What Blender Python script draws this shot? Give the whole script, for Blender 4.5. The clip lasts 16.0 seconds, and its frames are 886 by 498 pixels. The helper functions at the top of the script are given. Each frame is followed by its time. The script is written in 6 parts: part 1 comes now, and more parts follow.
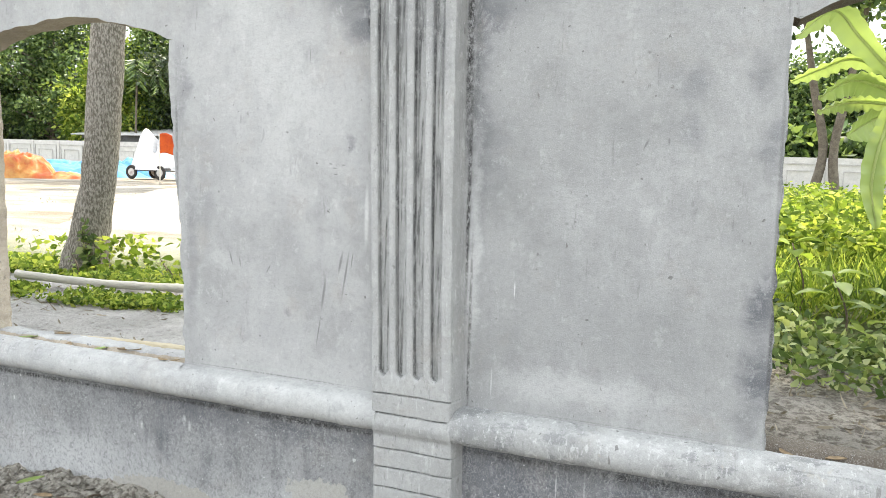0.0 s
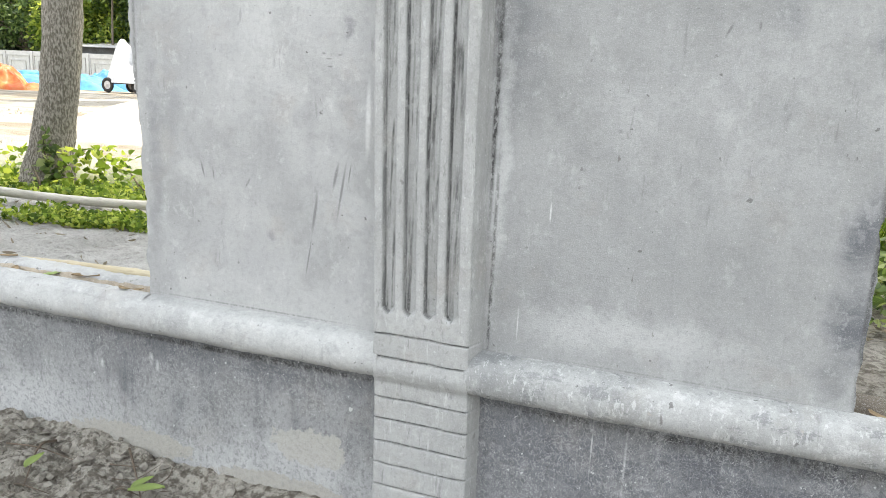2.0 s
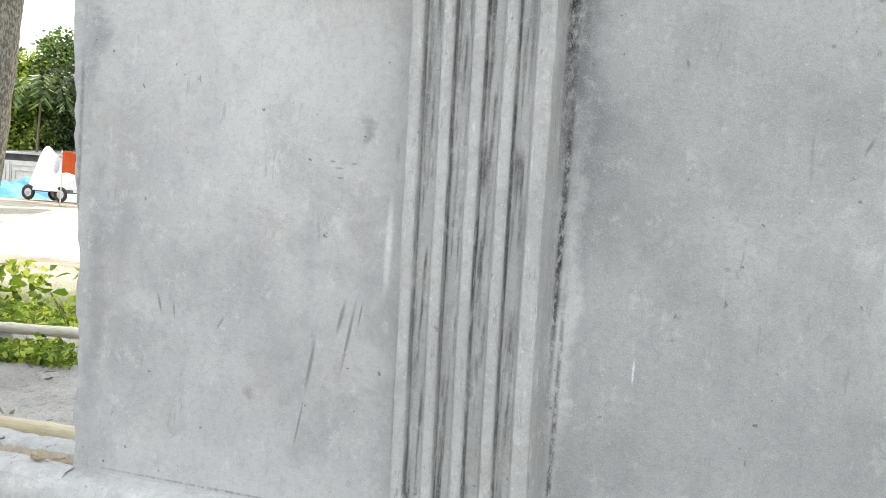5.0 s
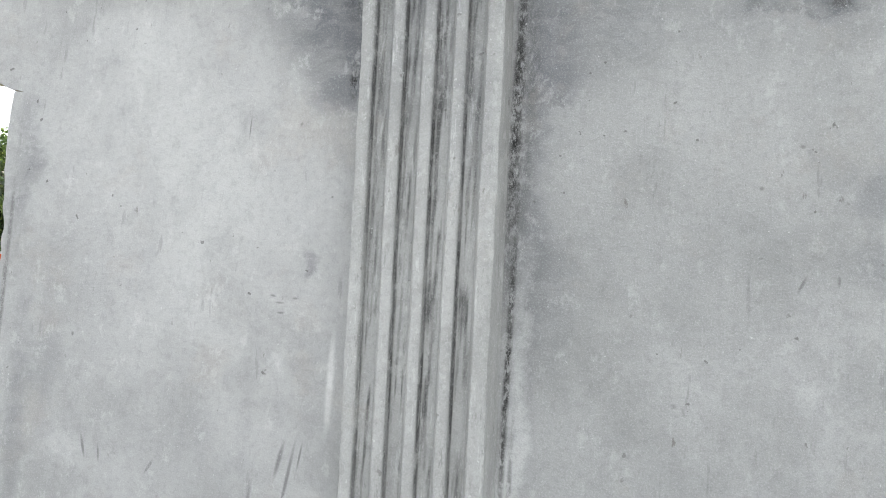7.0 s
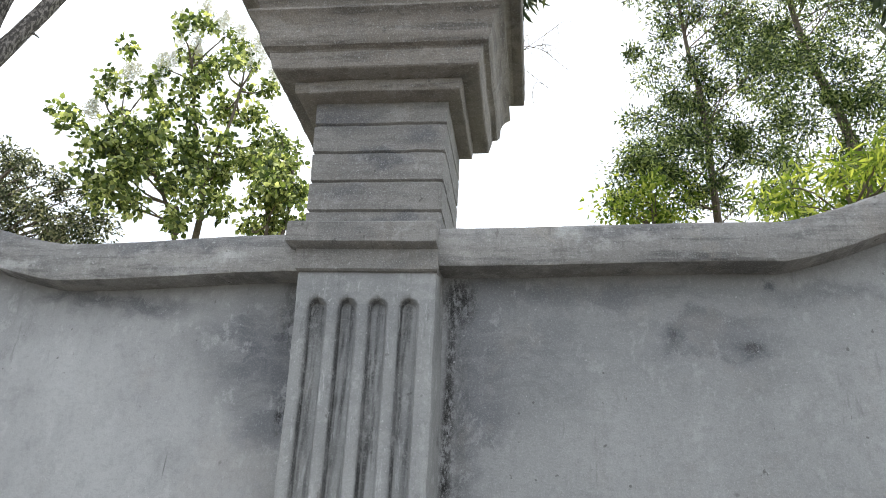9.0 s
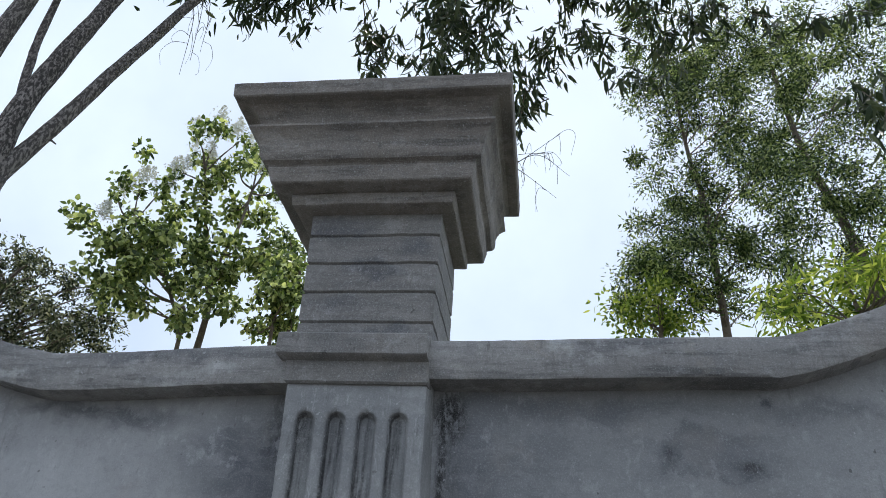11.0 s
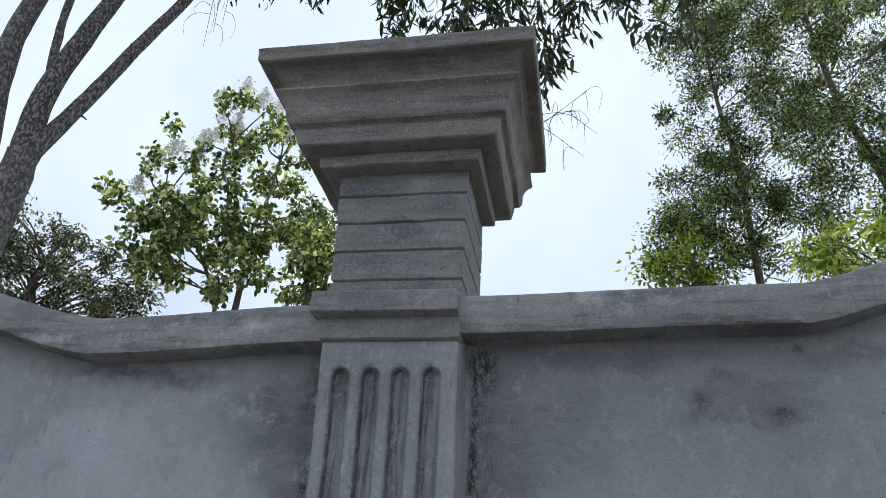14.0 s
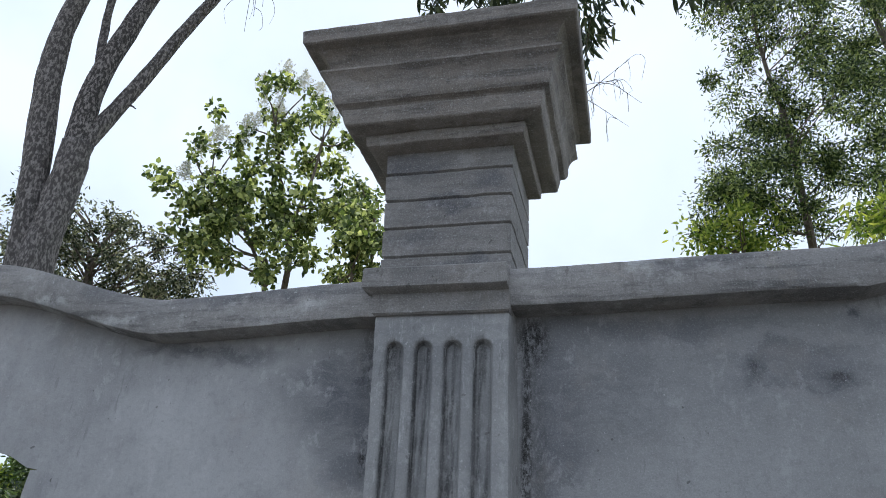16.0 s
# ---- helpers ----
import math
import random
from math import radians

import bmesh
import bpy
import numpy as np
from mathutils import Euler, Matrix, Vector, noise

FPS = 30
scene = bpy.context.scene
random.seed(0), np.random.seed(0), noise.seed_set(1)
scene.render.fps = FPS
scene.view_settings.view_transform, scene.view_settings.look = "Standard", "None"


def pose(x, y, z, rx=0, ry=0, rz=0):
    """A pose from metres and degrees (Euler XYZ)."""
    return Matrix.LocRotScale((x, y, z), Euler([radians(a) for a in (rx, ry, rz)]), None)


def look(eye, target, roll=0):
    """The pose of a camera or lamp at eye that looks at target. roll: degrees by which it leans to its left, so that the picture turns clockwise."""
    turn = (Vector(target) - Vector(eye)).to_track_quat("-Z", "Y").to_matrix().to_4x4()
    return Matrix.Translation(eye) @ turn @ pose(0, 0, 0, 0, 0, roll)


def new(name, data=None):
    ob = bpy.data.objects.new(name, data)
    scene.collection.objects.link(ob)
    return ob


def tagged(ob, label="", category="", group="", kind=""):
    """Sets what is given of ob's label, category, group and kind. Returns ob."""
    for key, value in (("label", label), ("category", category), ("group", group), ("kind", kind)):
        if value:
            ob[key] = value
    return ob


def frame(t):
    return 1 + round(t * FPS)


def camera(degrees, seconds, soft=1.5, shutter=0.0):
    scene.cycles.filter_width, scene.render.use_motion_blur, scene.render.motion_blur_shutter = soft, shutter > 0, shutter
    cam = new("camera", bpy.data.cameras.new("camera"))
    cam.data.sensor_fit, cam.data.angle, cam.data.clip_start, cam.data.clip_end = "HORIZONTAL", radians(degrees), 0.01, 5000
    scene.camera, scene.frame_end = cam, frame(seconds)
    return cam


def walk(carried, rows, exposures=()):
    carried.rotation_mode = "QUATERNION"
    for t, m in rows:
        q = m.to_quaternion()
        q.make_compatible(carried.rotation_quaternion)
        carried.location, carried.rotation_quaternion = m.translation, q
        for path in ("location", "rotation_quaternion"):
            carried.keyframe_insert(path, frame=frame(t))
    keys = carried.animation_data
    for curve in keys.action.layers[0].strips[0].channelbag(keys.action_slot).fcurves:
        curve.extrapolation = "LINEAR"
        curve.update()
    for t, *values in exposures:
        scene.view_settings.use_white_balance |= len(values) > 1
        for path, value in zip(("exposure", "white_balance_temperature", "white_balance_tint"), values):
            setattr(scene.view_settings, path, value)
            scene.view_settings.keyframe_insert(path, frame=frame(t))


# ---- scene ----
cam = camera(61.3, 16.0, soft=0.75)
PATH = [
    (0, (-0.073, 0.235, 1.356), (-0.786, 2.089, 1.125), 1.7),
    (0.5, (-0.16, 0.332, 1.322), (-0.825, 2.196, 1.033), 2.0),
    (1, (-0.221, 0.417, 1.286), (-0.871, 2.274, 0.924), 2.6),
    (1.5, (-0.267, 0.512, 1.279), (-0.917, 2.363, 0.894), 2.6),
    (2, (-0.313, 0.61, 1.271), (-0.969, 2.449, 0.841), 2.9),
    (2.5, (-0.353, 0.687, 1.271), (-1.018, 2.518, 0.819), 3.0),
    (3, (-0.418, 0.757, 1.265), (-1.087, 2.588, 0.816), 3.1),
    (3.5, (-0.517, 0.837, 1.246), (-1.178, 2.677, 0.826), 3.3),
    (4, (-0.626, 0.919, 1.251), (-1.252, 2.783, 0.886), 3.4),
    (4.5, (-0.702, 0.98, 1.275), (-1.223, 2.895, 1.03), 3.7),
    (4.7, (-0.706, 0.982, 1.26), (-1.22, 2.906, 1.075), 4.0),
    (6.8, (-0.725, 1.002, 1.313), (-1.1, 2.964, 1.419), 4.0),
    (7, (-0.72, 1.003, 1.337), (-1.094, 2.961, 1.493), 3.9),
    (7.5, (-0.716, 1.005, 1.395), (-1.071, 2.955, 1.662), 3.5),
    (8, (-0.712, 1.011, 1.449), (-1.024, 2.938, 1.885), 3.1),
    (8.5, (-0.703, 1.011, 1.485), (-0.976, 2.888, 2.117), 3.1),
    (9, (-0.692, 0.998, 1.507), (-0.943, 2.805, 2.325), 3.3),
    (9.2, (-0.691, 0.993, 1.509), (-0.934, 2.782, 2.369), 3.3),
    (9.5, (-0.69, 0.996, 1.511), (-0.922, 2.757, 2.431), 3.4),
    (10, (-0.668, 0.993, 1.524), (-0.915, 2.695, 2.546), 3.9),
    (10.2, (-0.663, 0.988, 1.531), (-0.916, 2.676, 2.574), 4.1),
    (12.5, (-0.657, 0.997, 1.524), (-0.947, 2.669, 2.582), 3.9),
    (13, (-0.658, 0.996, 1.516), (-0.959, 2.683, 2.548), 3.8),
    (13.5, (-0.657, 0.993, 1.505), (-0.98, 2.694, 2.507), 3.7),
    (14, (-0.654, 0.986, 1.507), (-1.002, 2.701, 2.475), 3.7),
    (14.5, (-0.655, 0.979, 1.507), (-1.018, 2.7, 2.459), 3.8),
    (15, (-0.647, 0.973, 1.506), (-1.03, 2.692, 2.454), 3.8),
    (15.5, (-0.653, 0.971, 1.503), (-1.045, 2.691, 2.444), 3.5),
    (16, (-0.66, 0.967, 1.492), (-1.125, 2.688, 2.398), 3.7),
]
EXPOSURES = [(0, 1.91, 7150, 9.5), (4.5, 1.80, 7100, 9.5), (7, 1.76, 7100, 9.5), (7.5, 1.75, 7100, 9.5), (8, 1.7, 7000, 9.5), (8.5, 1.35, 6900, 9.5), (9, 1.0, 6800, 9.8), (9.5, 0.65, 6450, 9.5), (10, 0.42, 6200, 9.5), (12.5, 0.12, 6050, 11.5), (16, 0.3, 6100, 11.5)]
walk(cam, [(t, look(eye, target, roll)) for t, eye, target, roll in PATH], EXPOSURES)

# ---- world and sun ----
world = bpy.data.worlds.new("sky")
scene.world = world
world.use_nodes = True
wn, wl = world.node_tree.nodes, world.node_tree.links
wn.clear()
w_out = wn.new("ShaderNodeOutputWorld")
w_bg = wn.new("ShaderNodeBackground")
w_sky = wn.new("ShaderNodeTexSky")
w_sky.sky_type, w_sky.sun_disc = "NISHITA", False
w_sky.sun_elevation, w_sky.sun_rotation = radians(71), radians(18)
w_sky.air_density, w_sky.dust_density = 1.2, 3.0
w_tc = wn.new("ShaderNodeTexCoord")
w_noise = wn.new("ShaderNodeTexNoise")
w_noise.inputs["Scale"].default_value, w_noise.inputs["Detail"].default_value = 2.2, 6.0
w_ramp = wn.new("ShaderNodeMapRange")
w_ramp.inputs["From Min"].default_value, w_ramp.inputs["From Max"].default_value = 0.36, 0.62
w_ramp.inputs["To Min"].default_value, w_ramp.inputs["To Max"].default_value = 0.55, 0.95
w_mix = wn.new("ShaderNodeMix")
w_mix.data_type = "RGBA"
w_mix.inputs["B"].default_value = (8.3, 9.2, 10.4, 1)
w_bg.inputs["Strength"].default_value = 0.1
wl.new(w_tc.outputs["Generated"], w_noise.inputs["Vector"])
wl.new(w_noise.outputs["Fac"], w_ramp.inputs["Value"])
wl.new(w_ramp.outputs["Result"], w_mix.inputs["Factor"])
wl.new(w_sky.outputs["Color"], w_mix.inputs["A"])
wl.new(w_mix.outputs["Result"], w_bg.inputs["Color"])
wl.new(w_bg.outputs["Background"], w_out.inputs["Surface"])

sun = new("sun", bpy.data.lights.new("sun", "SUN"))
sun.data.energy, sun.data.angle, sun.data.color = 3.2, radians(1.5), (1.0, 0.95, 0.86)
sun.matrix_world = look((0, 0, 0), (-0.10, -0.31, -0.945))


# ---- materials ----
def material(name, rough=0.9):
    m = bpy.data.materials.new(name)
    m.use_nodes = True
    b = m.node_tree.nodes["Principled BSDF"]
    b.inputs["Roughness"].default_value = rough
    b.inputs["Specular IOR Level"].default_value = 0.25
    return m, m.node_tree.nodes, m.node_tree.links, b


def noise_node(n, l, vec, scale, detail=4.0, rough=0.55, stretch=None):
    t = n.new("ShaderNodeTexNoise")
    t.inputs["Scale"].default_value, t.inputs["Detail"].default_value, t.inputs["Roughness"].default_value = scale, detail, rough
    if stretch:
        mp = n.new("ShaderNodeMapping")
        mp.inputs["Scale"].default_value = stretch
        l.new(vec, mp.inputs["Vector"])
        vec = mp.outputs["Vector"]
    l.new(vec, t.inputs["Vector"])
    return t.outputs["Fac"]


def ranged(n, l, value, a, b, c=0.0, d=1.0):
    r = n.new("ShaderNodeMapRange")
    r.interpolation_type = "SMOOTHSTEP"
    for k, v in zip(("From Min", "From Max", "To Min", "To Max"), (a, b, c, d)):
        r.inputs[k].default_value = v
    l.new(value, r.inputs["Value"])
    return r.outputs["Result"]


def arith(n, l, op, a, b):
    m = n.new("ShaderNodeMath")
    m.operation = op
    for s, v in zip(m.inputs, (a, b)):
        if isinstance(v, (int, float)):
            s.default_value = v
        else:
            l.new(v, s)
    return m.outputs[0]


def blend(n, l, fac, a, b, mode="MIX"):
    m = n.new("ShaderNodeMix")
    m.data_type, m.blend_type = "RGBA", mode
    for k, v in (("Factor", fac), ("A", a), ("B", b)):
        if isinstance(v, (int, float)):
            m.inputs[k].default_value = v
        elif isinstance(v, tuple):
            m.inputs[k].default_value = (*v, 1)
        else:
            l.new(v, m.inputs[k])
    return m.outputs["Result"]


def bumped(n, l, b, heights):
    """heights: (value, strength, distance)."""
    prev = None
    for h, s, d in heights:
        u = n.new("ShaderNodeBump")
        u.inputs["Strength"].default_value, u.inputs["Distance"].default_value = s, d
        l.new(h, u.inputs["Height"])
        if prev:
            l.new(prev, u.inputs["Normal"])
        prev = u.outputs["Normal"]
    l.new(prev, b.inputs["Normal"])


def position(n):
    return n.new("ShaderNodeNewGeometry").outputs["Position"]


def blot(n, l, vec, x, z, rx, rz, turn=0):
    """A soft spot round (x, z) on an upright face."""
    s = n.new("ShaderNodeVectorMath")
    s.operation = "SUBTRACT"
    s.inputs[1].default_value = (x, 0, z)
    l.new(vec, s.inputs[0])
    rot = s
    if turn:
        rot = n.new("ShaderNodeVectorRotate")
        rot.rotation_type = "Y_AXIS"
        rot.inputs["Angle"].default_value = radians(turn)
        l.new(s.outputs[0], rot.inputs["Vector"])
    k = n.new("ShaderNodeVectorMath")
    k.operation = "MULTIPLY"
    k.inputs[1].default_value = (1 / rx, 0, 1 / rz)
    l.new(rot.outputs[0], k.inputs[0])
    d = n.new("ShaderNodeVectorMath")
    d.operation = "LENGTH"
    l.new(k.outputs[0], d.inputs[0])
    return ranged(n, l, d.outputs["Value"], 1.15, 0.25)


def cement(name, light, dark, stains_and_shade=(), pale=(), streaks=0.25, contrast=1.0, coarse=0.5, rough=0.85, scratches=(), grime_and_lines=(), dirt_shade=False, bands=0.0, crackle=0.0, flakes=0.0, patches=(), nicks=1.0):
    m, n, l, b = material(name, rough)
    p = position(n)

    def warped(scale, amount, detail):
        wob = n.new("ShaderNodeTexNoise")
        wob.inputs["Scale"].default_value, wob.inputs["Detail"].default_value, wob.inputs["Roughness"].default_value = scale, detail, 0.65
        l.new(p, wob.inputs["Vector"])
        off = n.new("ShaderNodeVectorMath")
        off.operation = "MULTIPLY_ADD"
        off.inputs[1].default_value = (amount, 0.0, amount)
        l.new(wob.outputs["Color"], off.inputs[0])
        shift = n.new("ShaderNodeVectorMath")
        shift.operation = "SUBTRACT"
        shift.inputs[1].default_value = (amount / 2, 0.0, amount / 2)
        l.new(p, shift.inputs[0])
        l.new(shift.outputs[0], off.inputs[2])
        return off.outputs[0]

    q = warped(9.0, 0.13, 6.0)
    big = noise_node(n, l, q, 2.2, 5.0, 0.6)
    mid = noise_node(n, l, p, 14.0, 5.0, 0.6)
    vert = noise_node(n, l, p, 1.0, 5.0, 0.65, (14, 14, 2.2))
    level = noise_node(n, l, p, 1.0, 6.0, 0.7, (5, 5, 46))
    fine = noise_node(n, l, p, 260.0, 3.0, 0.7)
    grit = noise_node(n, l, p, 70.0, 4.0, 0.75)
    v = arith(n, l, "MULTIPLY", ranged(n, l, big, 0.36, 0.66), 0.50 * contrast)
    v = arith(n, l, "ADD", v, arith(n, l, "MULTIPLY", ranged(n, l, mid, 0.42, 0.72), 0.16 * contrast))
    v = arith(n, l, "ADD", v, arith(n, l, "MULTIPLY", ranged(n, l, vert, 0.48, 0.70), streaks))
    v = arith(n, l, "ADD", v, arith(n, l, "MULTIPLY", ranged(n, l, level, 0.47, 0.62), bands))
    col = blend(n, l, v, light, dark)
    # rubbed and smeared stains, and painted shade, with a ragged, level grain
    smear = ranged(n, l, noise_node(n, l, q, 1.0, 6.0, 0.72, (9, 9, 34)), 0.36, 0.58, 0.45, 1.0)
    for x, z, rx, rz, k in stains_and_shade:
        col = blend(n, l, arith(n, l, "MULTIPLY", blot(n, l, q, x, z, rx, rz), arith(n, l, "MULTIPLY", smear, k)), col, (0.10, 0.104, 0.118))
    for x, z, rx, rz, k in pale:
        col = blend(n, l, arith(n, l, "MULTIPLY", blot(n, l, p if rx < 0.012 else q, x, z, rx, rz), k), col, (0.62, 0.62, 0.61))
    for x, z, rx, rz, turn in scratches:
        col = blend(n, l, arith(n, l, "MULTIPLY", blot(n, l, p, x, z, rx, rz, turn), 0.8), col, (0.15, 0.15, 0.15))
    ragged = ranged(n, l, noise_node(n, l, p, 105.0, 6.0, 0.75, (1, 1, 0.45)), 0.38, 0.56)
    for x, z, rx, rz, k in grime_and_lines:
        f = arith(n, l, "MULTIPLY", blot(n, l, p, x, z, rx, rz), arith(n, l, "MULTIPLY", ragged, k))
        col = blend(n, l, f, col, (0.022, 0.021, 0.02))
    # dirt together with shade painted into the flutes, cuts and side returns
    if dirt_shade:
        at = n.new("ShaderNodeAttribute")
        at.attribute_name = "dirt_shade"
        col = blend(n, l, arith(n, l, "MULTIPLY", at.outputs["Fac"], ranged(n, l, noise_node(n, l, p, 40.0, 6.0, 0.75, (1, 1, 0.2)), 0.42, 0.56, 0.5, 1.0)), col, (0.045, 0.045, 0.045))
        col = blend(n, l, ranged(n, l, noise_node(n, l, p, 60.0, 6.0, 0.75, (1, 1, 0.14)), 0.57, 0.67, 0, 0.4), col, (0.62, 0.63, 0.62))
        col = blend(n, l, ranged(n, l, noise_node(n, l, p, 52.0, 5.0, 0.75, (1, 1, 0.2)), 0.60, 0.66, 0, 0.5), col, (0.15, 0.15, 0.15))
    cloud = noise_node(n, l, q, 4.2, 7.0, 0.68)
    col = blend(n, l, ranged(n, l, cloud, 0.48, 0.66, 0, 0.50 * contrast), col, tuple(c * 0.55 for c in light))
    col = blend(n, l, ranged(n, l, noise_node(n, l, q, 3.4, 6.0, 0.7), 0.52, 0.70, 0, 0.35), col, tuple(min(0.7, c * 1.25) for c in light))
    col = blend(n, l, ranged(n, l, noise_node(n, l, p, 5.5, 6.0, 0.7), 0.54, 0.68, 0, 0.30), col, (light[0] * 1.0, light[1] * 0.92, light[2] * 0.85))
    mott = noise_node(n, l, q, 11.0, 6.0, 0.7)
    col = blend(n, l, ranged(n, l, mott, 0.52, 0.68, 0, 0.28), col, tuple(c * 0.6 for c in light))
    smudge = noise_node(n, l, p, 19.0, 7.0, 0.75, (1.2, 1, 0.8))
    col = blend(n, l, ranged(n, l, smudge, 0.56, 0.66, 0, 0.30), col, tuple(c * 0.6 for c in light))
    col = blend(n, l, ranged(n, l, smudge, 0.44, 0.36, 0, 0.35), col, tuple(min(0.7, c * 1.3) for c in light))
    if crackle:
        worm = arith(n, l, "ABSOLUTE", arith(n, l, "SUBTRACT", noise_node(n, l, p, 62.0, 3.0, 0.6, (1.1, 1, 0.85)), 0.5), 0.0)
        where = ranged(n, l, noise_node(n, l, q, 6.0, 4.0, 0.6), 0.38, 0.55, 0.3, 1.0)
        col = blend(n, l, arith(n, l, "MULTIPLY", ranged(n, l, worm, 0.030, 0.008), arith(n, l, "MULTIPLY", where, crackle)), col, (0.46, 0.46, 0.45))
        col = blend(n, l, arith(n, l, "MULTIPLY", ranged(n, l, noise_node(n, l, p, 95.0, 4.0, 0.7, (1, 1, 0.85)), 0.52, 0.60), crackle * 0.8), col, (0.075, 0.075, 0.08))
        col = blend(n, l, ranged(n, l, noise_node(n, l, p, 26.0, 3.0, 0.55, (1.0, 1, 0.6)), 0.70, 0.715, 0, 0.75), col, (0.60, 0.60, 0.58))
        col = blend(n, l, ranged(n, l, noise_node(n, l, p, 75.0, 2.0, 0.5), 0.72, 0.75, 0, 0.7), col, (0.62, 0.62, 0.61))
    if flakes:
        fl = noise_node(n, l, p, 12.0, 8.0, 0.74, (0.7, 1, 1))
        col = blend(n, l, ranged(n, l, fl, 0.54, 0.58, 0, flakes), col, (0.15, 0.155, 0.16))
        col = blend(n, l, ranged(n, l, fl, 0.44, 0.38, 0, flakes * 0.7), col, (0.66, 0.66, 0.65))
        if flakes > 0.4:
            col = blend(n, l, ranged(n, l, noise_node(n, l, p, 46.0, 5.0, 0.7, (1.6, 1, 0.5)), 0.58, 0.62, 0, flakes), col, (0.60, 0.60, 0.59))
        col = blend(n, l, ranged(n, l, noise_node(n, l, p, 7.0, 5.0, 0.7), 0.60, 0.66, 0, flakes * 0.6), col, (0.42, 0.37, 0.29))
    for x, z, rx, rz, tone in patches:
        e = arith(n, l, "ADD", blot(n, l, p, x, z, rx, rz), arith(n, l, "MULTIPLY", arith(n, l, "SUBTRACT", noise_node(n, l, p, 22.0, 6.0, 0.7, (1, 1, 0.8)), 0.5), 1.9))
        col = blend(n, l, ranged(n, l, e, 0.42, 0.50, 0, 0.85), col, tone)
    # chips, nicks and crumbs
    pit = noise_node(n, l, p, 42.0, 2.0, 0.5)
    lively = ranged(n, l, noise_node(n, l, p, 3.3, 3.0, 0.6), 0.40, 0.55)

    def mark(value, lo, hi, k, tone):
        return blend(n, l, arith(n, l, "MULTIPLY", ranged(n, l, value, lo, hi, 0, k), lively), col, tone)

    col = mark(pit, 0.70, 0.73, 0.7 * nicks, (0.09, 0.085, 0.08))
    nick = noise_node(n, l, p, 24.0, 5.0, 0.62, (1.9, 1, 0.7))
    col = mark(nick, 0.66, 0.71, 0.7 * nicks, (0.13, 0.12, 0.11))
    stroke = noise_node(n, l, p, 15.0, 3.0, 0.6, (3.2, 1, 0.55))
    col = mark(stroke, 0.64, 0.72, 0.4 * nicks, tuple(c * 0.45 for c in light))
    scuff = noise_node(n, l, p, 17.0, 6.0, 0.7, (1.2, 1, 0.8))
    col = blend(n, l, ranged(n, l, scuff, 0.60, 0.70, 0, 0.25), col, tuple(min(0.72, c * 1.45) for c in light))
    crumb = noise_node(n, l, p, 120.0, 1.0, 0.5)
    col = blend(n, l, ranged(n, l, crumb, 0.735, 0.78, 0, 0.4), col, (0.66, 0.66, 0.65))
    col = blend(n, l, ranged(n, l, grit, 0.46, 0.66, 0, 0.10 + 0.28 * coarse), col, tuple(c * 0.5 for c in light))
    col = blend(n, l, ranged(n, l, fine, 0.48, 0.70, 0, 0.06 + 0.24 * coarse), col, (0.62, 0.62, 0.62))
    col = blend(n, l, ranged(n, l, noise_node(n, l, p, 330.0, 2.0, 0.6), 0.5, 0.68, 0, 0.03 + 0.26 * coarse), col, tuple(c * 0.45 for c in light))
    l.new(col, b.inputs["Base Color"])
    bumped(n, l, b, [(mid, 0.25, 0.01), (level, 0.5 * bands, 0.004), (grit, coarse * 0.6, 0.003), (fine, coarse, 0.0012), (pit, 0.12, 0.004)])
    return m


# wall stains, plus soft blots painting coping and capital shade near the top
WALL_STAINS_AND_SHADE = [(-1.27, 1.96, 0.18, 0.16, 0.95), (-1.235, 1.82, 0.10, 0.15, 0.75), (-1.61, 2.048, 0.22, 0.035, 0.75), (-1.77, 2.06, 0.14, 0.025, 0.6),
               (-0.34, 1.99, 0.17, 0.07, 0.45), (-0.414, 1.991, 0.032, 0.045, 0.8), (-0.264, 1.971, 0.038, 0.028, 0.95), (-0.34, 2.035, 0.12, 0.018, 0.5), (-0.34, 1.955, 0.10, 0.014, 0.4),
               (-0.232, 2.104, 0.018, 0.016, 1.0), (-0.81, 1.88, 0.09, 0.30, 0.65), (-0.72, 1.92, 0.17, 0.20, 0.4), (-0.60, 2.085, 0.32, 0.045, 0.6), (-0.1, 2.09, 0.2, 0.03, 0.5),
               (0.025, 0.99, 0.065, 0.13, 0.9), (0.035, 0.77, 0.075, 0.13, 0.9), (0.01, 0.63, 0.05, 0.05, 0.4), (-0.27, 1.645, 0.05, 0.06, 0.25), (-0.206, 1.584, 0.06, 0.08, 0.4), (-0.45, 2.0, 0.5, 0.17, 0.30),
               (-0.203, 1.468, 0.05, 0.06, 0.4), (-0.203, 1.245, 0.05, 0.05, 0.2), (-0.02, 1.62, 0.05, 0.09, 0.5), (0.02, 1.42, 0.04, 0.12, 0.5),
               (-2.0, 1.60, 0.055, 0.20, 0.6), (-1.96, 1.0, 0.035, 0.40, 0.4), (-1.90, 1.16, 0.05, 0.16, 0.25), (-0.83, 1.45, 0.045, 0.5, 0.5), (-0.78, 1.38, 0.06, 0.22, 0.35), (-1.293, 1.409, 0.018, 0.036, 0.55), (-1.545, 0.805, 0.02, 0.025, 0.5)]
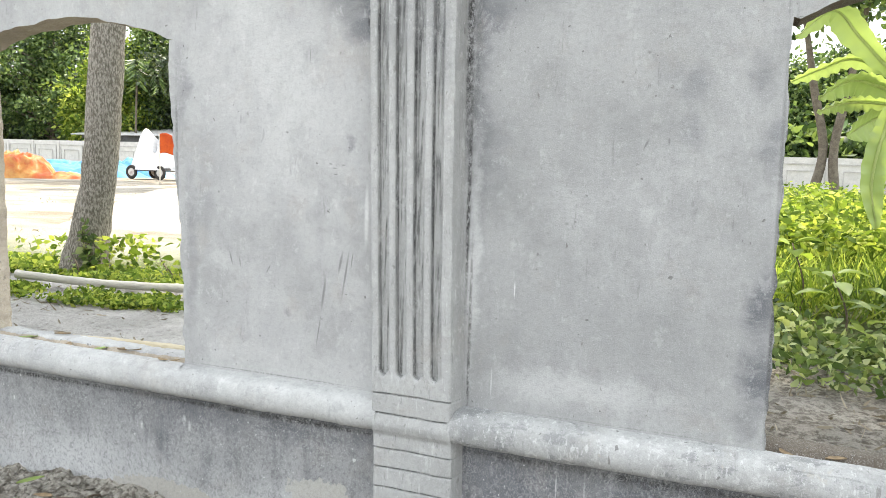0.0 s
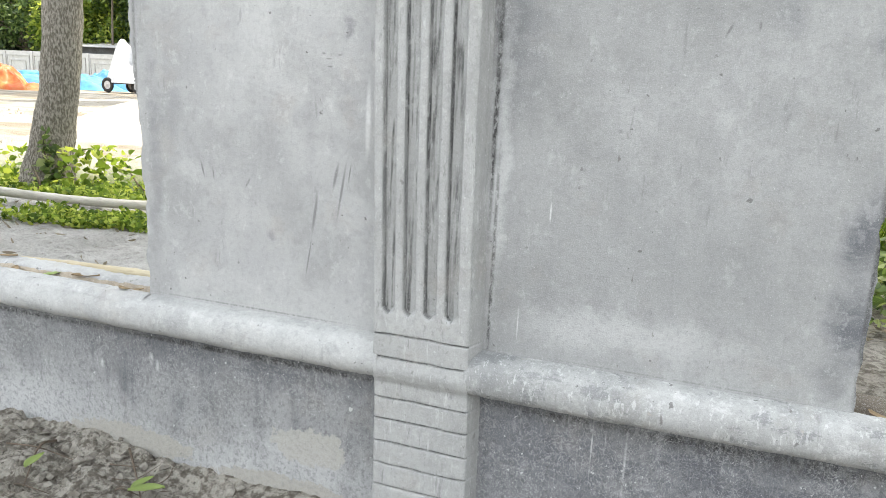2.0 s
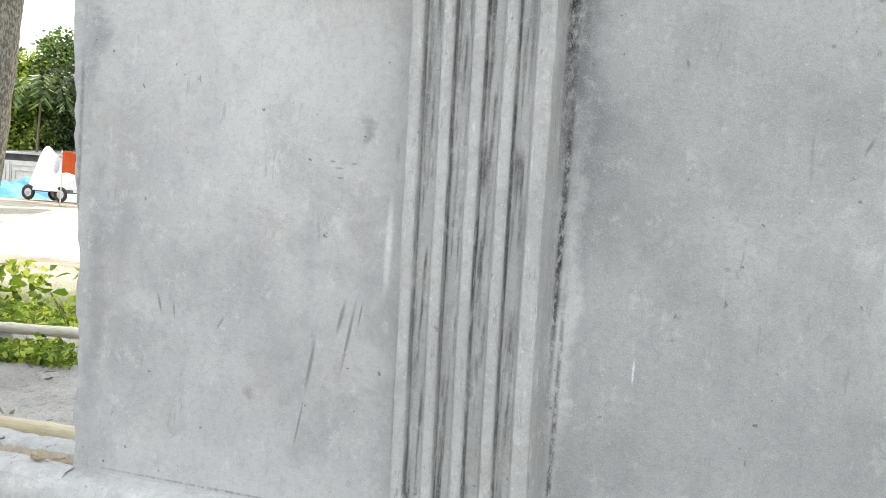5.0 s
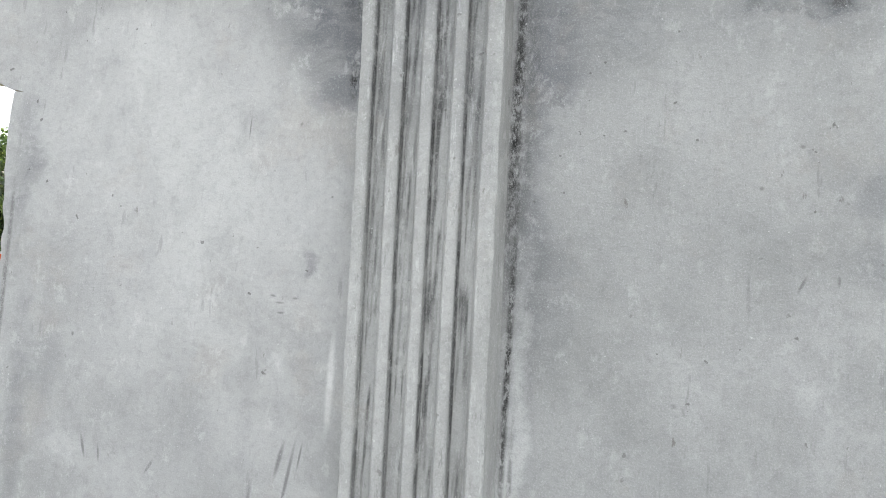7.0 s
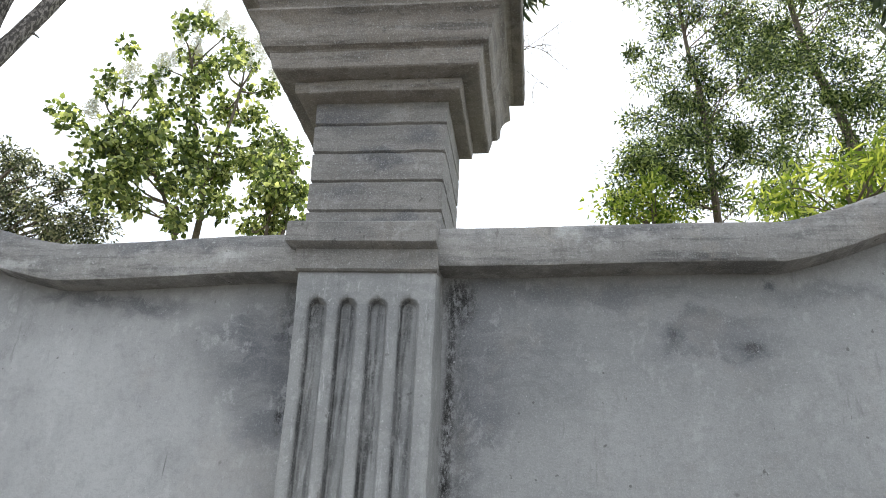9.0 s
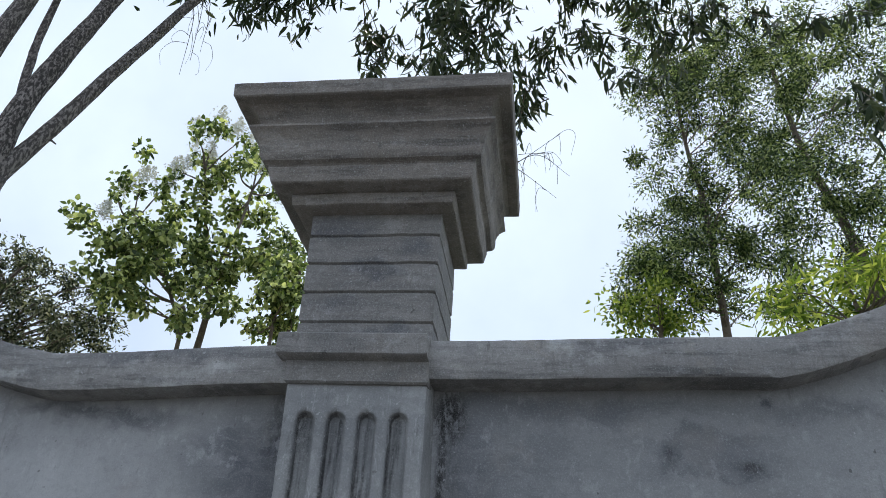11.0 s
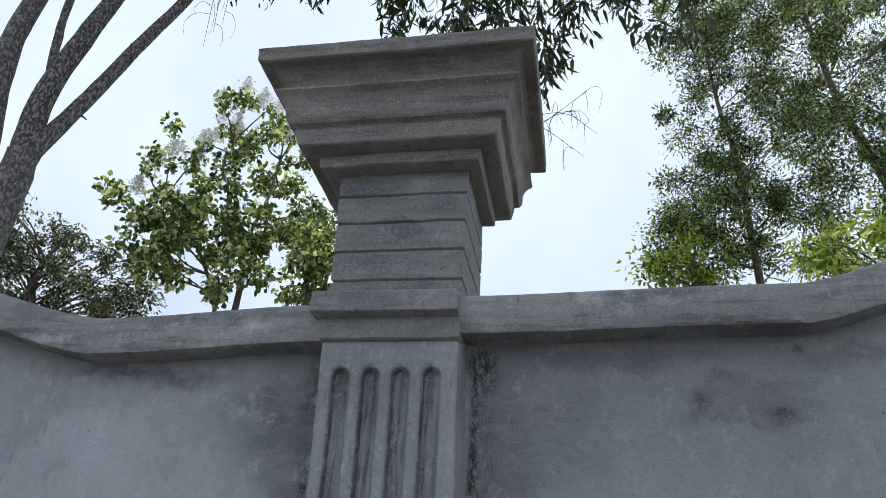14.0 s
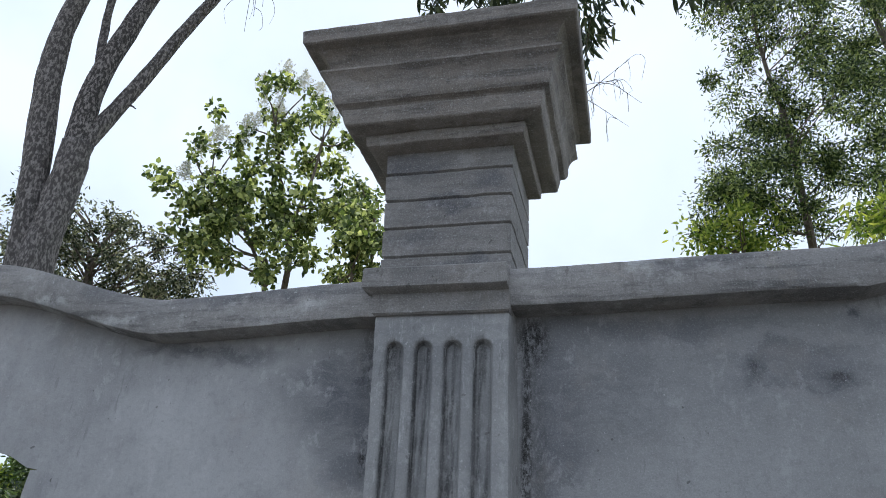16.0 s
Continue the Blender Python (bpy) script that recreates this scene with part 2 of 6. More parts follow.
SCRATCHES = [(-1.388, 0.885, 0.006, 0.07, -8), (-1.407, 0.75, 0.003, 0.07, -9), (-1.322, 1.0, 0.006, 0.05, -12), (-1.303, 0.955, 0.005, 0.1, -9), (-1.278, 1.01, 0.003, 0.035, -8), (-1.739, 0.973, 0.003, 0.022, 8),
             (-1.778, 0.984, 0.004, 0.03, 15), (-1.616, 0.955, 0.004, 0.02, -30), (-1.349, 1.324, 0.012, 0.003, 0), (-1.315, 1.335, 0.009, 0.003, 0), (-1.365, 1.338, 0.008, 0.003, -10), (-1.345, 1.303, 0.01, 0.003, 0),
             (-0.319, 1.424, 0.004, 0.022, -25), (-0.542, 1.179, 0.009, 0.006, 0), (-0.396, 1.604, 0.005, 0.005, 0), (-0.325, 1.687, 0.007, 0.005, 0), (-0.255, 1.435, 0.004, 0.012, 0), (-1.333, 1.709, 0.004, 0.006, -20),
             (-1.831, 1.224, 0.004, 0.006, 0), (-1.45, 1.7, 0.002, 0.03, -2), (0.049, 1.16, 0.008, 0.66, 1.05)]
# ragged grime beside the pillar; dark lines along opening edges and above the sill
WALL_GRIME_AND_LINES = [(-0.843, 0.78, 0.007, 0.40, 0.8), (-0.860, 1.25, 0.009, 0.45, 1.0), (-0.872, 1.75, 0.015, 0.45, 1.0), (-0.855, 1.75, 0.035, 0.45, 0.4), (-0.86, 2.06, 0.05, 0.07, 1.0), (-1.222, 1.81, 0.014, 0.05, 0.9), (-1.185, 0.95, 0.008, 0.3, 0.5),
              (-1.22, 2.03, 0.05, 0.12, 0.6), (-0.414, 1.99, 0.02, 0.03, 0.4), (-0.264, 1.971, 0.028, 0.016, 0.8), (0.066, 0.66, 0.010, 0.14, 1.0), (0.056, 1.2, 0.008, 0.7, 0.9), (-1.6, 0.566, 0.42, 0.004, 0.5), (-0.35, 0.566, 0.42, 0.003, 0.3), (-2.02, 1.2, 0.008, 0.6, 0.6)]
PALE = [(-0.835, 1.05, 0.03, 0.45, 0.5), (-1.225, 1.16, 0.010, 0.12, 0.85), (-0.697, 0.96, 0.003, 0.032, 0.9), (-0.763, 0.65, 0.0025, 0.05, 0.6), (-1.6, 1.55, 0.3, 0.4, 0.22), (-0.5, 0.66, 0.35, 0.07, 0.35), (-0.35, 1.2, 0.25, 0.3, 0.22), (-1.75, 1.9, 0.2, 0.10, 0.25)]
M_WALL = cement("wall_cement", (0.412, 0.411, 0.404), (0.23, 0.23, 0.232), WALL_STAINS_AND_SHADE, PALE, 0.16, 0.80, 0.42, 0.85, SCRATCHES, WALL_GRIME_AND_LINES)
M_WALL_B = cement("wall_cement_weathered", (0.340, 0.341, 0.336), (0.19, 0.19, 0.193), WALL_STAINS_AND_SHADE, PALE, 0.14, 0.65, 0.55, 0.85, SCRATCHES, WALL_GRIME_AND_LINES)
# the dado carries a thin dark line and a wider dark band just below the bead
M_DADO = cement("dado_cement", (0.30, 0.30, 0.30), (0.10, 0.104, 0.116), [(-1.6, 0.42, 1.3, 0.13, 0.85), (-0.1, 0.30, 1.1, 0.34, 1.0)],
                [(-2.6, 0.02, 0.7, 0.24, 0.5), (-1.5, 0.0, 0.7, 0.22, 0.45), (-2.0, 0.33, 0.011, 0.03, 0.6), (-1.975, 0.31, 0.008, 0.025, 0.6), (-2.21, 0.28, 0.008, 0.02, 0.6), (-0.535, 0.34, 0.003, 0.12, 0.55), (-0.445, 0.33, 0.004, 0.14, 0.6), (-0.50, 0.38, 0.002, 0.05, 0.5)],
                0.5, 1.0, 0.75, grime_and_lines=[(-2.8, 0.406, 0.9, 0.012, 1.0), (-1.6, 0.406, 0.7, 0.012, 1.0), (-0.4, 0.406, 0.6, 0.012, 1.0), (0.8, 0.406, 0.8, 0.012, 1.0), (-0.1, 0.40, 0.9, 0.04, 0.6), (-1.55, 0.42, 0.5, 0.03, 0.4)], crackle=0.5, patches=[(-1.40, 0.14, 0.17, 0.09, (0.40, 0.385, 0.35)), (-2.1, 0.02, 0.35, 0.07, (0.36, 0.34, 0.30)), (-1.5, -0.02, 0.35, 0.06, (0.36, 0.34, 0.30))], nicks=0.6)
M_BEAD = cement("bead_cement", (0.44, 0.44, 0.43), (0.20, 0.20, 0.20), (), (), 0.12, 0.7, 0.6, flakes=0.22)
M_BEAD_B = cement("bead_cement_flaking", (0.40, 0.40, 0.39), (0.16, 0.165, 0.17), (), (), 0.25, 0.9, 0.7, flakes=0.55)
M_PILLAR = cement("pillar_cement", (0.385, 0.385, 0.375), (0.23, 0.23, 0.225), [(-1.05, 2.02, 0.30, 0.17, 0.5), (-1.06, 1.80, 0.2, 0.14, 0.3), (-0.95, 1.7, 0.06, 0.2, 0.3)], (), 0.25, 0.5, 0.5, dirt_shade=True, nicks=0.7)
M_CAP = cement("capital_cement", (0.290, 0.262, 0.232), (0.115, 0.105, 0.096), (), (), 0.05, 0.7, 0.9, bands=0.65, flakes=0.16, nicks=0.8)
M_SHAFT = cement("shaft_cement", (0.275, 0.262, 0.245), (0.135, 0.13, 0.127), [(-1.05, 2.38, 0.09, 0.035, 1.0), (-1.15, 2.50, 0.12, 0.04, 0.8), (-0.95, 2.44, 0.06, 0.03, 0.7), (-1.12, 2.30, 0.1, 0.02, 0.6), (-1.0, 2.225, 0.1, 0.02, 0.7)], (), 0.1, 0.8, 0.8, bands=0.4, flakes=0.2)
M_COPING = cement("coping_cement", (0.36, 0.346, 0.328), (0.145, 0.142, 0.14), [(-0.17, 2.25, 0.03, 0.03, 0.9), (-1.5, 2.17, 0.25, 0.03, 0.8), (-1.9, 2.2, 0.12, 0.03, 0.8), (-0.5, 2.2, 0.12, 0.02, 0.5), (0.2, 2.3, 0.2, 0.04, 0.6)],
                  [(-1.9, 2.12, 0.10, 0.018, 0.7), (-2.1, 2.17, 0.08, 0.02, 0.6), (-0.62, 2.20, 0.05, 0.02, 0.5), (-1.35, 2.13, 0.05, 0.015, 0.5)], 0.05, 0.8, 0.8, bands=0.6, flakes=0.28)
M_RAW = cement("raw_mortar", (0.15, 0.125, 0.098), (0.05, 0.042, 0.034), (), (), 0.2, 1.0, 1.0, 0.95)
M_TROUGH = cement("trough_mortar", (0.44, 0.38, 0.30), (0.20, 0.16, 0.12), (), (), 0.2, 1.0, 1.0, 0.95)
M_FARWALL = cement("precast_concrete", (0.52, 0.50, 0.50), (0.36, 0.35, 0.36), (), (), 0.2, 0.7, 0.3)


def two_tone(name, a, b_, scale, rough=0.9, stretch=None, bump=0.5, dist=0.01, lo=0.35, hi=0.65, sub=0.0):
    m, n, l, b = material(name, rough)
    p = n.new("ShaderNodeTexCoord").outputs["Object"]
    f = noise_node(n, l, p, scale, 6.0, 0.65, stretch)
    g = noise_node(n, l, p, scale * 5, 4.0, 0.65, stretch)
    col = blend(n, l, ranged(n, l, f, lo, hi), a, b_)
    col = blend(n, l, ranged(n, l, g, 0.4, 0.75, 0, 0.45), col, tuple(c * 0.5 for c in b_))
    rnd = n.new("ShaderNodeObjectInfo").outputs["Random"]
    col = blend(n, l, arith(n, l, "MULTIPLY", rnd, 0.25), col, tuple(c * 0.7 for c in a))
    l.new(col, b.inputs["Base Color"])
    bumped(n, l, b, [(f, bump, dist), (g, bump, dist * 0.3)])
    return m


M_BARK = two_tone("bark_grey", (0.45, 0.41, 0.355), (0.145, 0.127, 0.10), 88.0, 0.95, (1, 1, 0.38), 1.0, 0.02, 0.38, 0.60)
M_LIMB = two_tone("bark_mottled", (0.36, 0.33, 0.31), (0.06, 0.055, 0.053), 56.0, 0.95, (1, 1, 0.45), 0.8, 0.015, 0.38, 0.56)
M_BARK_FAR = two_tone("bark_far", (0.19, 0.16, 0.13), (0.10, 0.08, 0.065), 6.0)
M_TWIG = two_tone("twig_bark", (0.17, 0.13, 0.10), (0.09, 0.07, 0.05), 20.0)
M_BAMBOO = two_tone("bamboo_yellow", (0.58, 0.51, 0.36), (0.42, 0.35, 0.23), 9.0, 0.5, (0.3, 4, 4), 0.15, 0.003)
M_BAMBOO_OLD = two_tone("bamboo_bleached", (0.62, 0.59, 0.52), (0.44, 0.41, 0.35), 9.0, 0.7, (0.3, 4, 4), 0.2, 0.003)
M_SAND = two_tone("sand_pale", (0.50, 0.47, 0.41), (0.42, 0.38, 0.32), 4.0, 0.95, None, 0.6, 0.03)
M_CLOD = two_tone("soil_clods", (0.30, 0.28, 0.245), (0.13, 0.115, 0.095), 18.0, 0.95, None, 0.8, 0.01)
M_RIB = two_tone("leaf_rib", (0.44, 0.50, 0.20), (0.32, 0.40, 0.13), 6.0, 0.5, (1, 1, 0.3), 0.1, 0.002)
M_DRY = two_tone("dry_leaf", (0.30, 0.22, 0.13), (0.16, 0.11, 0.07), 14.0, 0.8)
M_TARP_O = two_tone("tarp_orange", (0.30, 0.045, 0.006), (0.46, 0.26, 0.08), 1.3, 0.5, None, 0.2, 0.02)
M_TARP_B = two_tone("tarp_blue", (0.06, 0.17, 0.42), (0.07, 0.30, 0.42), 1.2, 0.45, None, 0.2, 0.02)
M_SHEET = two_tone("sheet_white", (0.60, 0.60, 0.60), (0.48, 0.48, 0.50), 2.0, 0.6, None, 0.2, 0.02)
M_CLOTH = two_tone("cloth_orange", (0.50, 0.085, 0.015), (0.38, 0.05, 0.01), 3.0, 0.8)
M_RUBBER = two_tone("tyre_rubber", (0.03, 0.03, 0.03), (0.05, 0.045, 0.04), 8.0)
M_TIN = two_tone("roof_sheet", (0.55, 0.55, 0.56), (0.40, 0.38, 0.37), 3.0, 0.5)
M_FRAME = two_tone("frame_concrete", (0.45, 0.435, 0.43), (0.36, 0.35, 0.35), 3.0)
M_DARKWALL = two_tone("shed_wall", (0.16, 0.16, 0.17), (0.10, 0.10, 0.10), 2.0)


def foliage(name, a, b_, c, thin=0.35, rough=0.45, gloss=0.35):
    m, n, l, b = material(name, rough)
    b.inputs["Specular IOR Level"].default_value = gloss
    rnd = n.new("ShaderNodeNewGeometry").outputs["Random Per Island"]
    r = n.new("ShaderNodeValToRGB")
    r.color_ramp.elements[0].color, r.color_ramp.elements[1].color = (*a, 1), (*c, 1)
    e = r.color_ramp.elements.new(0.55)
    e.color = (*b_, 1)
    l.new(rnd, r.inputs["Fac"])
    l.new(r.outputs["Color"], b.inputs["Base Color"])
    t = n.new("ShaderNodeBsdfTranslucent")
    tint = blend(n, l, 1.0, r.outputs["Color"], (1.35, 1.35, 0.8), "MULTIPLY")
    l.new(tint, t.inputs["Color"])
    s = n.new("ShaderNodeMixShader")
    s.inputs[0].default_value = thin
    l.new(b.outputs[0], s.inputs[1])
    l.new(t.outputs[0], s.inputs[2])
    l.new(s.outputs[0], n["Material Output"].inputs["Surface"])
    return m


M_LEAF_DARK = foliage("leaf_dark", (0.014, 0.026, 0.012), (0.032, 0.052, 0.022), (0.11, 0.135, 0.07), 0.18)
M_LEAF_BUSH = foliage("leaf_bush", (0.014, 0.022, 0.012), (0.05, 0.066, 0.034), (0.34, 0.35, 0.24), 0.26)
M_LEAF_FINE = foliage("leaf_fine", (0.012, 0.024, 0.010), (0.065, 0.105, 0.034), (0.38, 0.45, 0.17), 0.40)
M_LEAF_BIG = foliage("leaf_broad", (0.022, 0.042, 0.016), (0.145, 0.20, 0.062), (0.62, 0.66, 0.33), 0.44)
M_LEAF_FAR = foliage("leaf_far", (0.022, 0.042, 0.017), (0.085, 0.14, 0.05), (0.22, 0.29, 0.10), 0.36)
M_LEAF_WEED = foliage("leaf_weed", (0.05, 0.095, 0.02), (0.19, 0.265, 0.05), (0.46, 0.50, 0.13), 0.44, 0.6, 0.15)
M_LEAF_LOW = foliage("leaf_low", (0.04, 0.072, 0.026), (0.15, 0.21, 0.07), (0.40, 0.44, 0.22), 0.38, 0.5, 0.3)
M_BANANA = foliage("banana_leaf", (0.13, 0.21, 0.05), (0.27, 0.35, 0.13), (0.50, 0.56, 0.38), 0.4, 0.3, 0.5)
M_BLOSSOM = foliage("blossom_cream", (0.74, 0.74, 0.74), (0.80, 0.80, 0.80), (0.68, 0.67, 0.60), 0.08, 0.8, 0.1)
M_LITTER = foliage("leaf_litter", (0.20, 0.17, 0.13), (0.28, 0.24, 0.19), (0.40, 0.36, 0.29), 0.1, 0.9, 0.1)
M_FRESH = foliage("leaf_fallen_green", (0.19, 0.27, 0.08), (0.26, 0.34, 0.11), (0.36, 0.40, 0.17), 0.3)


def ground_material():
    m, n, l, b = material("soil", 0.95)
    p = position(n)
    a1 = n.new("ShaderNodeAttribute")
    a1.attribute_name = "sandy"
    a2 = n.new("ShaderNodeAttribute")
    a2.attribute_name = "mossy"
    a3 = n.new("ShaderNodeAttribute")
    a3.attribute_name = "damp"
    a4 = n.new("ShaderNodeAttribute")
    a4.attribute_name = "wet"
    f = noise_node(n, l, p, 3.0, 6.0, 0.65)
    g = noise_node(n, l, p, 28.0, 6.0, 0.7)
    h = noise_node(n, l, p, 130.0, 3.0, 0.7)
    mud = blend(n, l, ranged(n, l, f, 0.35, 0.65), (0.60, 0.58, 0.55), (0.46, 0.44, 0.41))
    mud = blend(n, l, ranged(n, l, g, 0.48, 0.75, 0, 0.55), mud, (0.11, 0.09, 0.07))
    sand = blend(n, l, ranged(n, l, noise_node(n, l, p, 0.9, 6.0, 0.6, (0.5, 1.6, 1)), 0.42, 0.62), (0.34, 0.31, 0.26), (0.20, 0.17, 0.13))
    sand = blend(n, l, ranged(n, l, g, 0.55, 0.8, 0, 0.5), sand, (0.33, 0.30, 0.18))
    grass = blend(n, l, ranged(n, l, g, 0.35, 0.65), (0.07, 0.11, 0.03), (0.13, 0.13, 0.06))
    dug = blend(n, l, ranged(n, l, g, 0.42, 0.60), (0.42, 0.39, 0.34), (0.14, 0.122, 0.10))
    mud = blend(n, l, a3.outputs["Fac"], mud, dug)
    mud = blend(n, l, a4.outputs["Fac"], mud, (0.12, 0.108, 0.094))
    col = blend(n, l, a1.outputs["Fac"], mud, sand)
    col = blend(n, l, a2.outputs["Fac"], col, grass)
    col = blend(n, l, ranged(n, l, h, 0.4, 0.75, 0, 0.3), col, (0.08, 0.065, 0.05))
    l.new(col, b.inputs["Base Color"])
    bumped(n, l, b, [(g, 0.9, 0.04), (h, 0.8, 0.008)])
    return m


M_GROUND = ground_material()


# ---- mesh helpers ----
def lattice(ix, iy, seed):
    h = (ix * 374761393 + iy * 668265263 + seed * 974711) & 0xFFFFFFFF
    h = ((h ^ (h >> 13)) * 1274126177) & 0xFFFFFFFF
    return ((h ^ (h >> 16)) & 0xFFFF) / 65535.0


def vnoise(x, y, seed=0):
    x, y = np.asarray(x, float), np.asarray(y, float)
    ix, iy = np.floor(x).astype(np.int64), np.floor(y).astype(np.int64)
    fx, fy = x - ix, y - iy
    fx, fy = fx * fx * (3 - 2 * fx), fy * fy * (3 - 2 * fy)
    a, b_, c, d = (lattice(ix + i, iy + j, seed) for i, j in ((0, 0), (1, 0), (0, 1), (1, 1)))
    return (a * (1 - fx) + b_ * fx) * (1 - fy) + (c * (1 - fx) + d * fx) * fy - 0.5


def fbm(x, y, seed=0, octaves=4):
    return sum(vnoise(np.asarray(x) * 2 ** k, np.asarray(y) * 2 ** k, seed + k) / 2 ** k for k in range(octaves))


def sstep(a, b_, x):
    t = np.clip((np.asarray(x, float) - a) / (b_ - a), 0, 1)
    return t * t * (3 - 2 * t)


def mesh_object(name, verts, faces, mat, parent=None, label="", smooth=None, mats=None, index=None):
    me = bpy.data.meshes.new(name)
    me.from_pydata([tuple(map(float, v)) for v in verts], [], [tuple(map(int, f)) for f in faces])
    for m in (mats or [mat]):
        me.materials.append(m)
    if index is not None:
        me.polygons.foreach_set("material_index", np.asarray(index, dtype=np.int32))
    if smooth is not None:
        me.polygons.foreach_set("use_smooth", np.ones(len(me.polygons), dtype=bool))
        if smooth < 180:
            me.set_sharp_from_angle(angle=radians(smooth))
    me.update()
    ob = new(name, me)
    if parent:
        ob.parent = parent
    if label:
        tagged(ob, label)
    return ob


def empty(name, at, label, category, group="", kind=""):
    e = new(name)
    e.location = at
    return tagged(e, label, category, group, kind)


def under(ob, parent):
    """Parent ob, built in world places, to a thing that has a place of its own."""
    ob.parent = parent
    ob.matrix_parent_inverse = Matrix.Translation(parent.location).inverted()
    return ob


def grid_faces(nu, nv, start=0, flip=False):
    i, j = np.meshgrid(np.arange(nu - 1), np.arange(nv - 1), indexing="ij")
    a = start + i * nv + j
    f = np.stack([a, a + nv, a + nv + 1, a + 1], -1).reshape(-1, 4)
    return f[:, ::-1] if flip else f


def slab(x, z, y0, y1, back_jitter=0.0):
    """A thick upright patch from grids x[i, j], z[i, j]. Returns verts, faces and a flag for the edge faces."""
    nu, nv = x.shape
    front = np.stack([x, np.full_like(x, y0), z], -1).reshape(-1, 3)
    back = np.stack([x + back_jitter, np.full_like(x, y1), z], -1).reshape(-1, 3)
    n = nu * nv
    faces, flag = [], []
    ff = grid_faces(nu, nv)
    faces += ff.tolist() + (ff[:, ::-1] + n).tolist()
    flag += [0] * (2 * len(ff))
    ids = np.arange(n).reshape(nu, nv)
    ring = ids[:, 0].tolist() + ids[-1, 1:].tolist() + ids[-2::-1, -1].tolist() + ids[0, -2:0:-1].tolist()
    for a, b_ in zip(ring, ring[1:] + ring[:1]):
        faces.append([b_, a, a + n, b_ + n])
        flag.append(1)
    return np.concatenate([front, back]), faces, flag


def gather(pieces):
    vs, fs, fl, k = [], [], [], 0
    for v, f, g in pieces:
        vs.append(v)
        fs += [[i + k for i in q] for q in f]
        fl += g
        k += len(v)
    return np.concatenate(vs), fs, fl


def rings(profile, per=10, seed=0, rough=0.0012, cap=True):
    """A square-plan body from rows (z, x0, x1, y0, y1)."""
    vs, fs = [], []
    m = per * 4
    s = np.arange(per) / per
    for r, (z, x0, x1, y0, y1) in enumerate(profile):
        px = np.concatenate([x0 + (x1 - x0) * s, np.full(per, x1), x1 - (x1 - x0) * s, np.full(per, x0)])
        py = np.concatenate([np.full(per, y0), y0 + (y1 - y0) * s, np.full(per, y1), y1 - (y1 - y0) * s])
        pz = np.full(m, z) + rough * 2.0 * fbm(px * 9, py * 9 + z * 3, seed)
        jx, jy = fbm(px * 25 + z * 7, py * 25 + z * 31, seed + 5), fbm(px * 25 - z * 17, py * 25 + z * 11, seed + 9)
        vs.append(np.stack([px + jx * rough * 2, py + jy * rough * 2, pz], -1))
        if r:
            a, b_ = (r - 1) * m, r * m
            fs += [[a + i, a + (i + 1) % m, b_ + (i + 1) % m, b_ + i] for i in range(m)]
    if cap:
        fs.append(list(range(m))[::-1])
        fs.append([(len(profile) - 1) * m + i for i in range(m)])
    return np.concatenate(vs), fs


def spline(pts, n):
    pts = np.array(pts, float)
    p = np.concatenate([[2 * pts[0] - pts[1]], pts, [2 * pts[-1] - pts[-2]]])
    t = np.linspace(0, len(pts) - 1 - 1e-6, n)
    i = t.astype(int)
    f = (t - i)[:, None]
    a, b_, c, d = p[i], p[i + 1], p[i + 2], p[i + 3]
    return 0.5 * (2 * b_ + (c - a) * f + (2 * a - 5 * b_ + 4 * c - d) * f ** 2 + (3 * b_ - a - 3 * c + d) * f ** 3)


def tube(pts, radii, sides=8, n=None, seed=0, lump=0.06, smooth_path=True):
    n = n or max(3, len(pts) * 4)
    c = spline(pts, n) if smooth_path else np.array(pts, float)
    n = len(c)
    r = np.interp(np.linspace(0, 1, n), np.linspace(0, 1, len(radii)), radii)
    tang = np.gradient(c, axis=0)
    tang /= np.linalg.norm(tang, axis=1)[:, None] + 1e-9
    ref = np.where(np.abs(tang[:, 2:3]) > 0.9, np.array([[1.0, 0, 0]]), np.array([[0, 0, 1.0]]))
    u = np.cross(ref, tang)
    u /= np.linalg.norm(u, axis=1)[:, None] + 1e-9
    w = np.cross(tang, u)
    ang = np.arange(sides) / sides * 2 * np.pi
    rr = r[:, None] * (1 + lump * 2 * fbm(np.cos(ang)[None, :] * 1.7 + np.arange(n)[:, None] * 0.35 + seed, np.sin(ang)[None, :] * 1.7 + seed * 3.1, seed, 3))
    v = c[:, None, :] + rr[..., None] * (np.cos(ang)[None, :, None] * u[:, None, :] + np.sin(ang)[None, :, None] * w[:, None, :])
    fs = []
    for i in range(n - 1):
        fs += [[i * sides + k, i * sides + (k + 1) % sides, (i + 1) * sides + (k + 1) % sides, (i + 1) * sides + k] for k in range(sides)]
    fs.append(list(range(sides))[::-1])
    fs.append([(n - 1) * sides + k for k in range(sides)])
    return v.reshape(-1, 3), fs, [0] * len(fs)


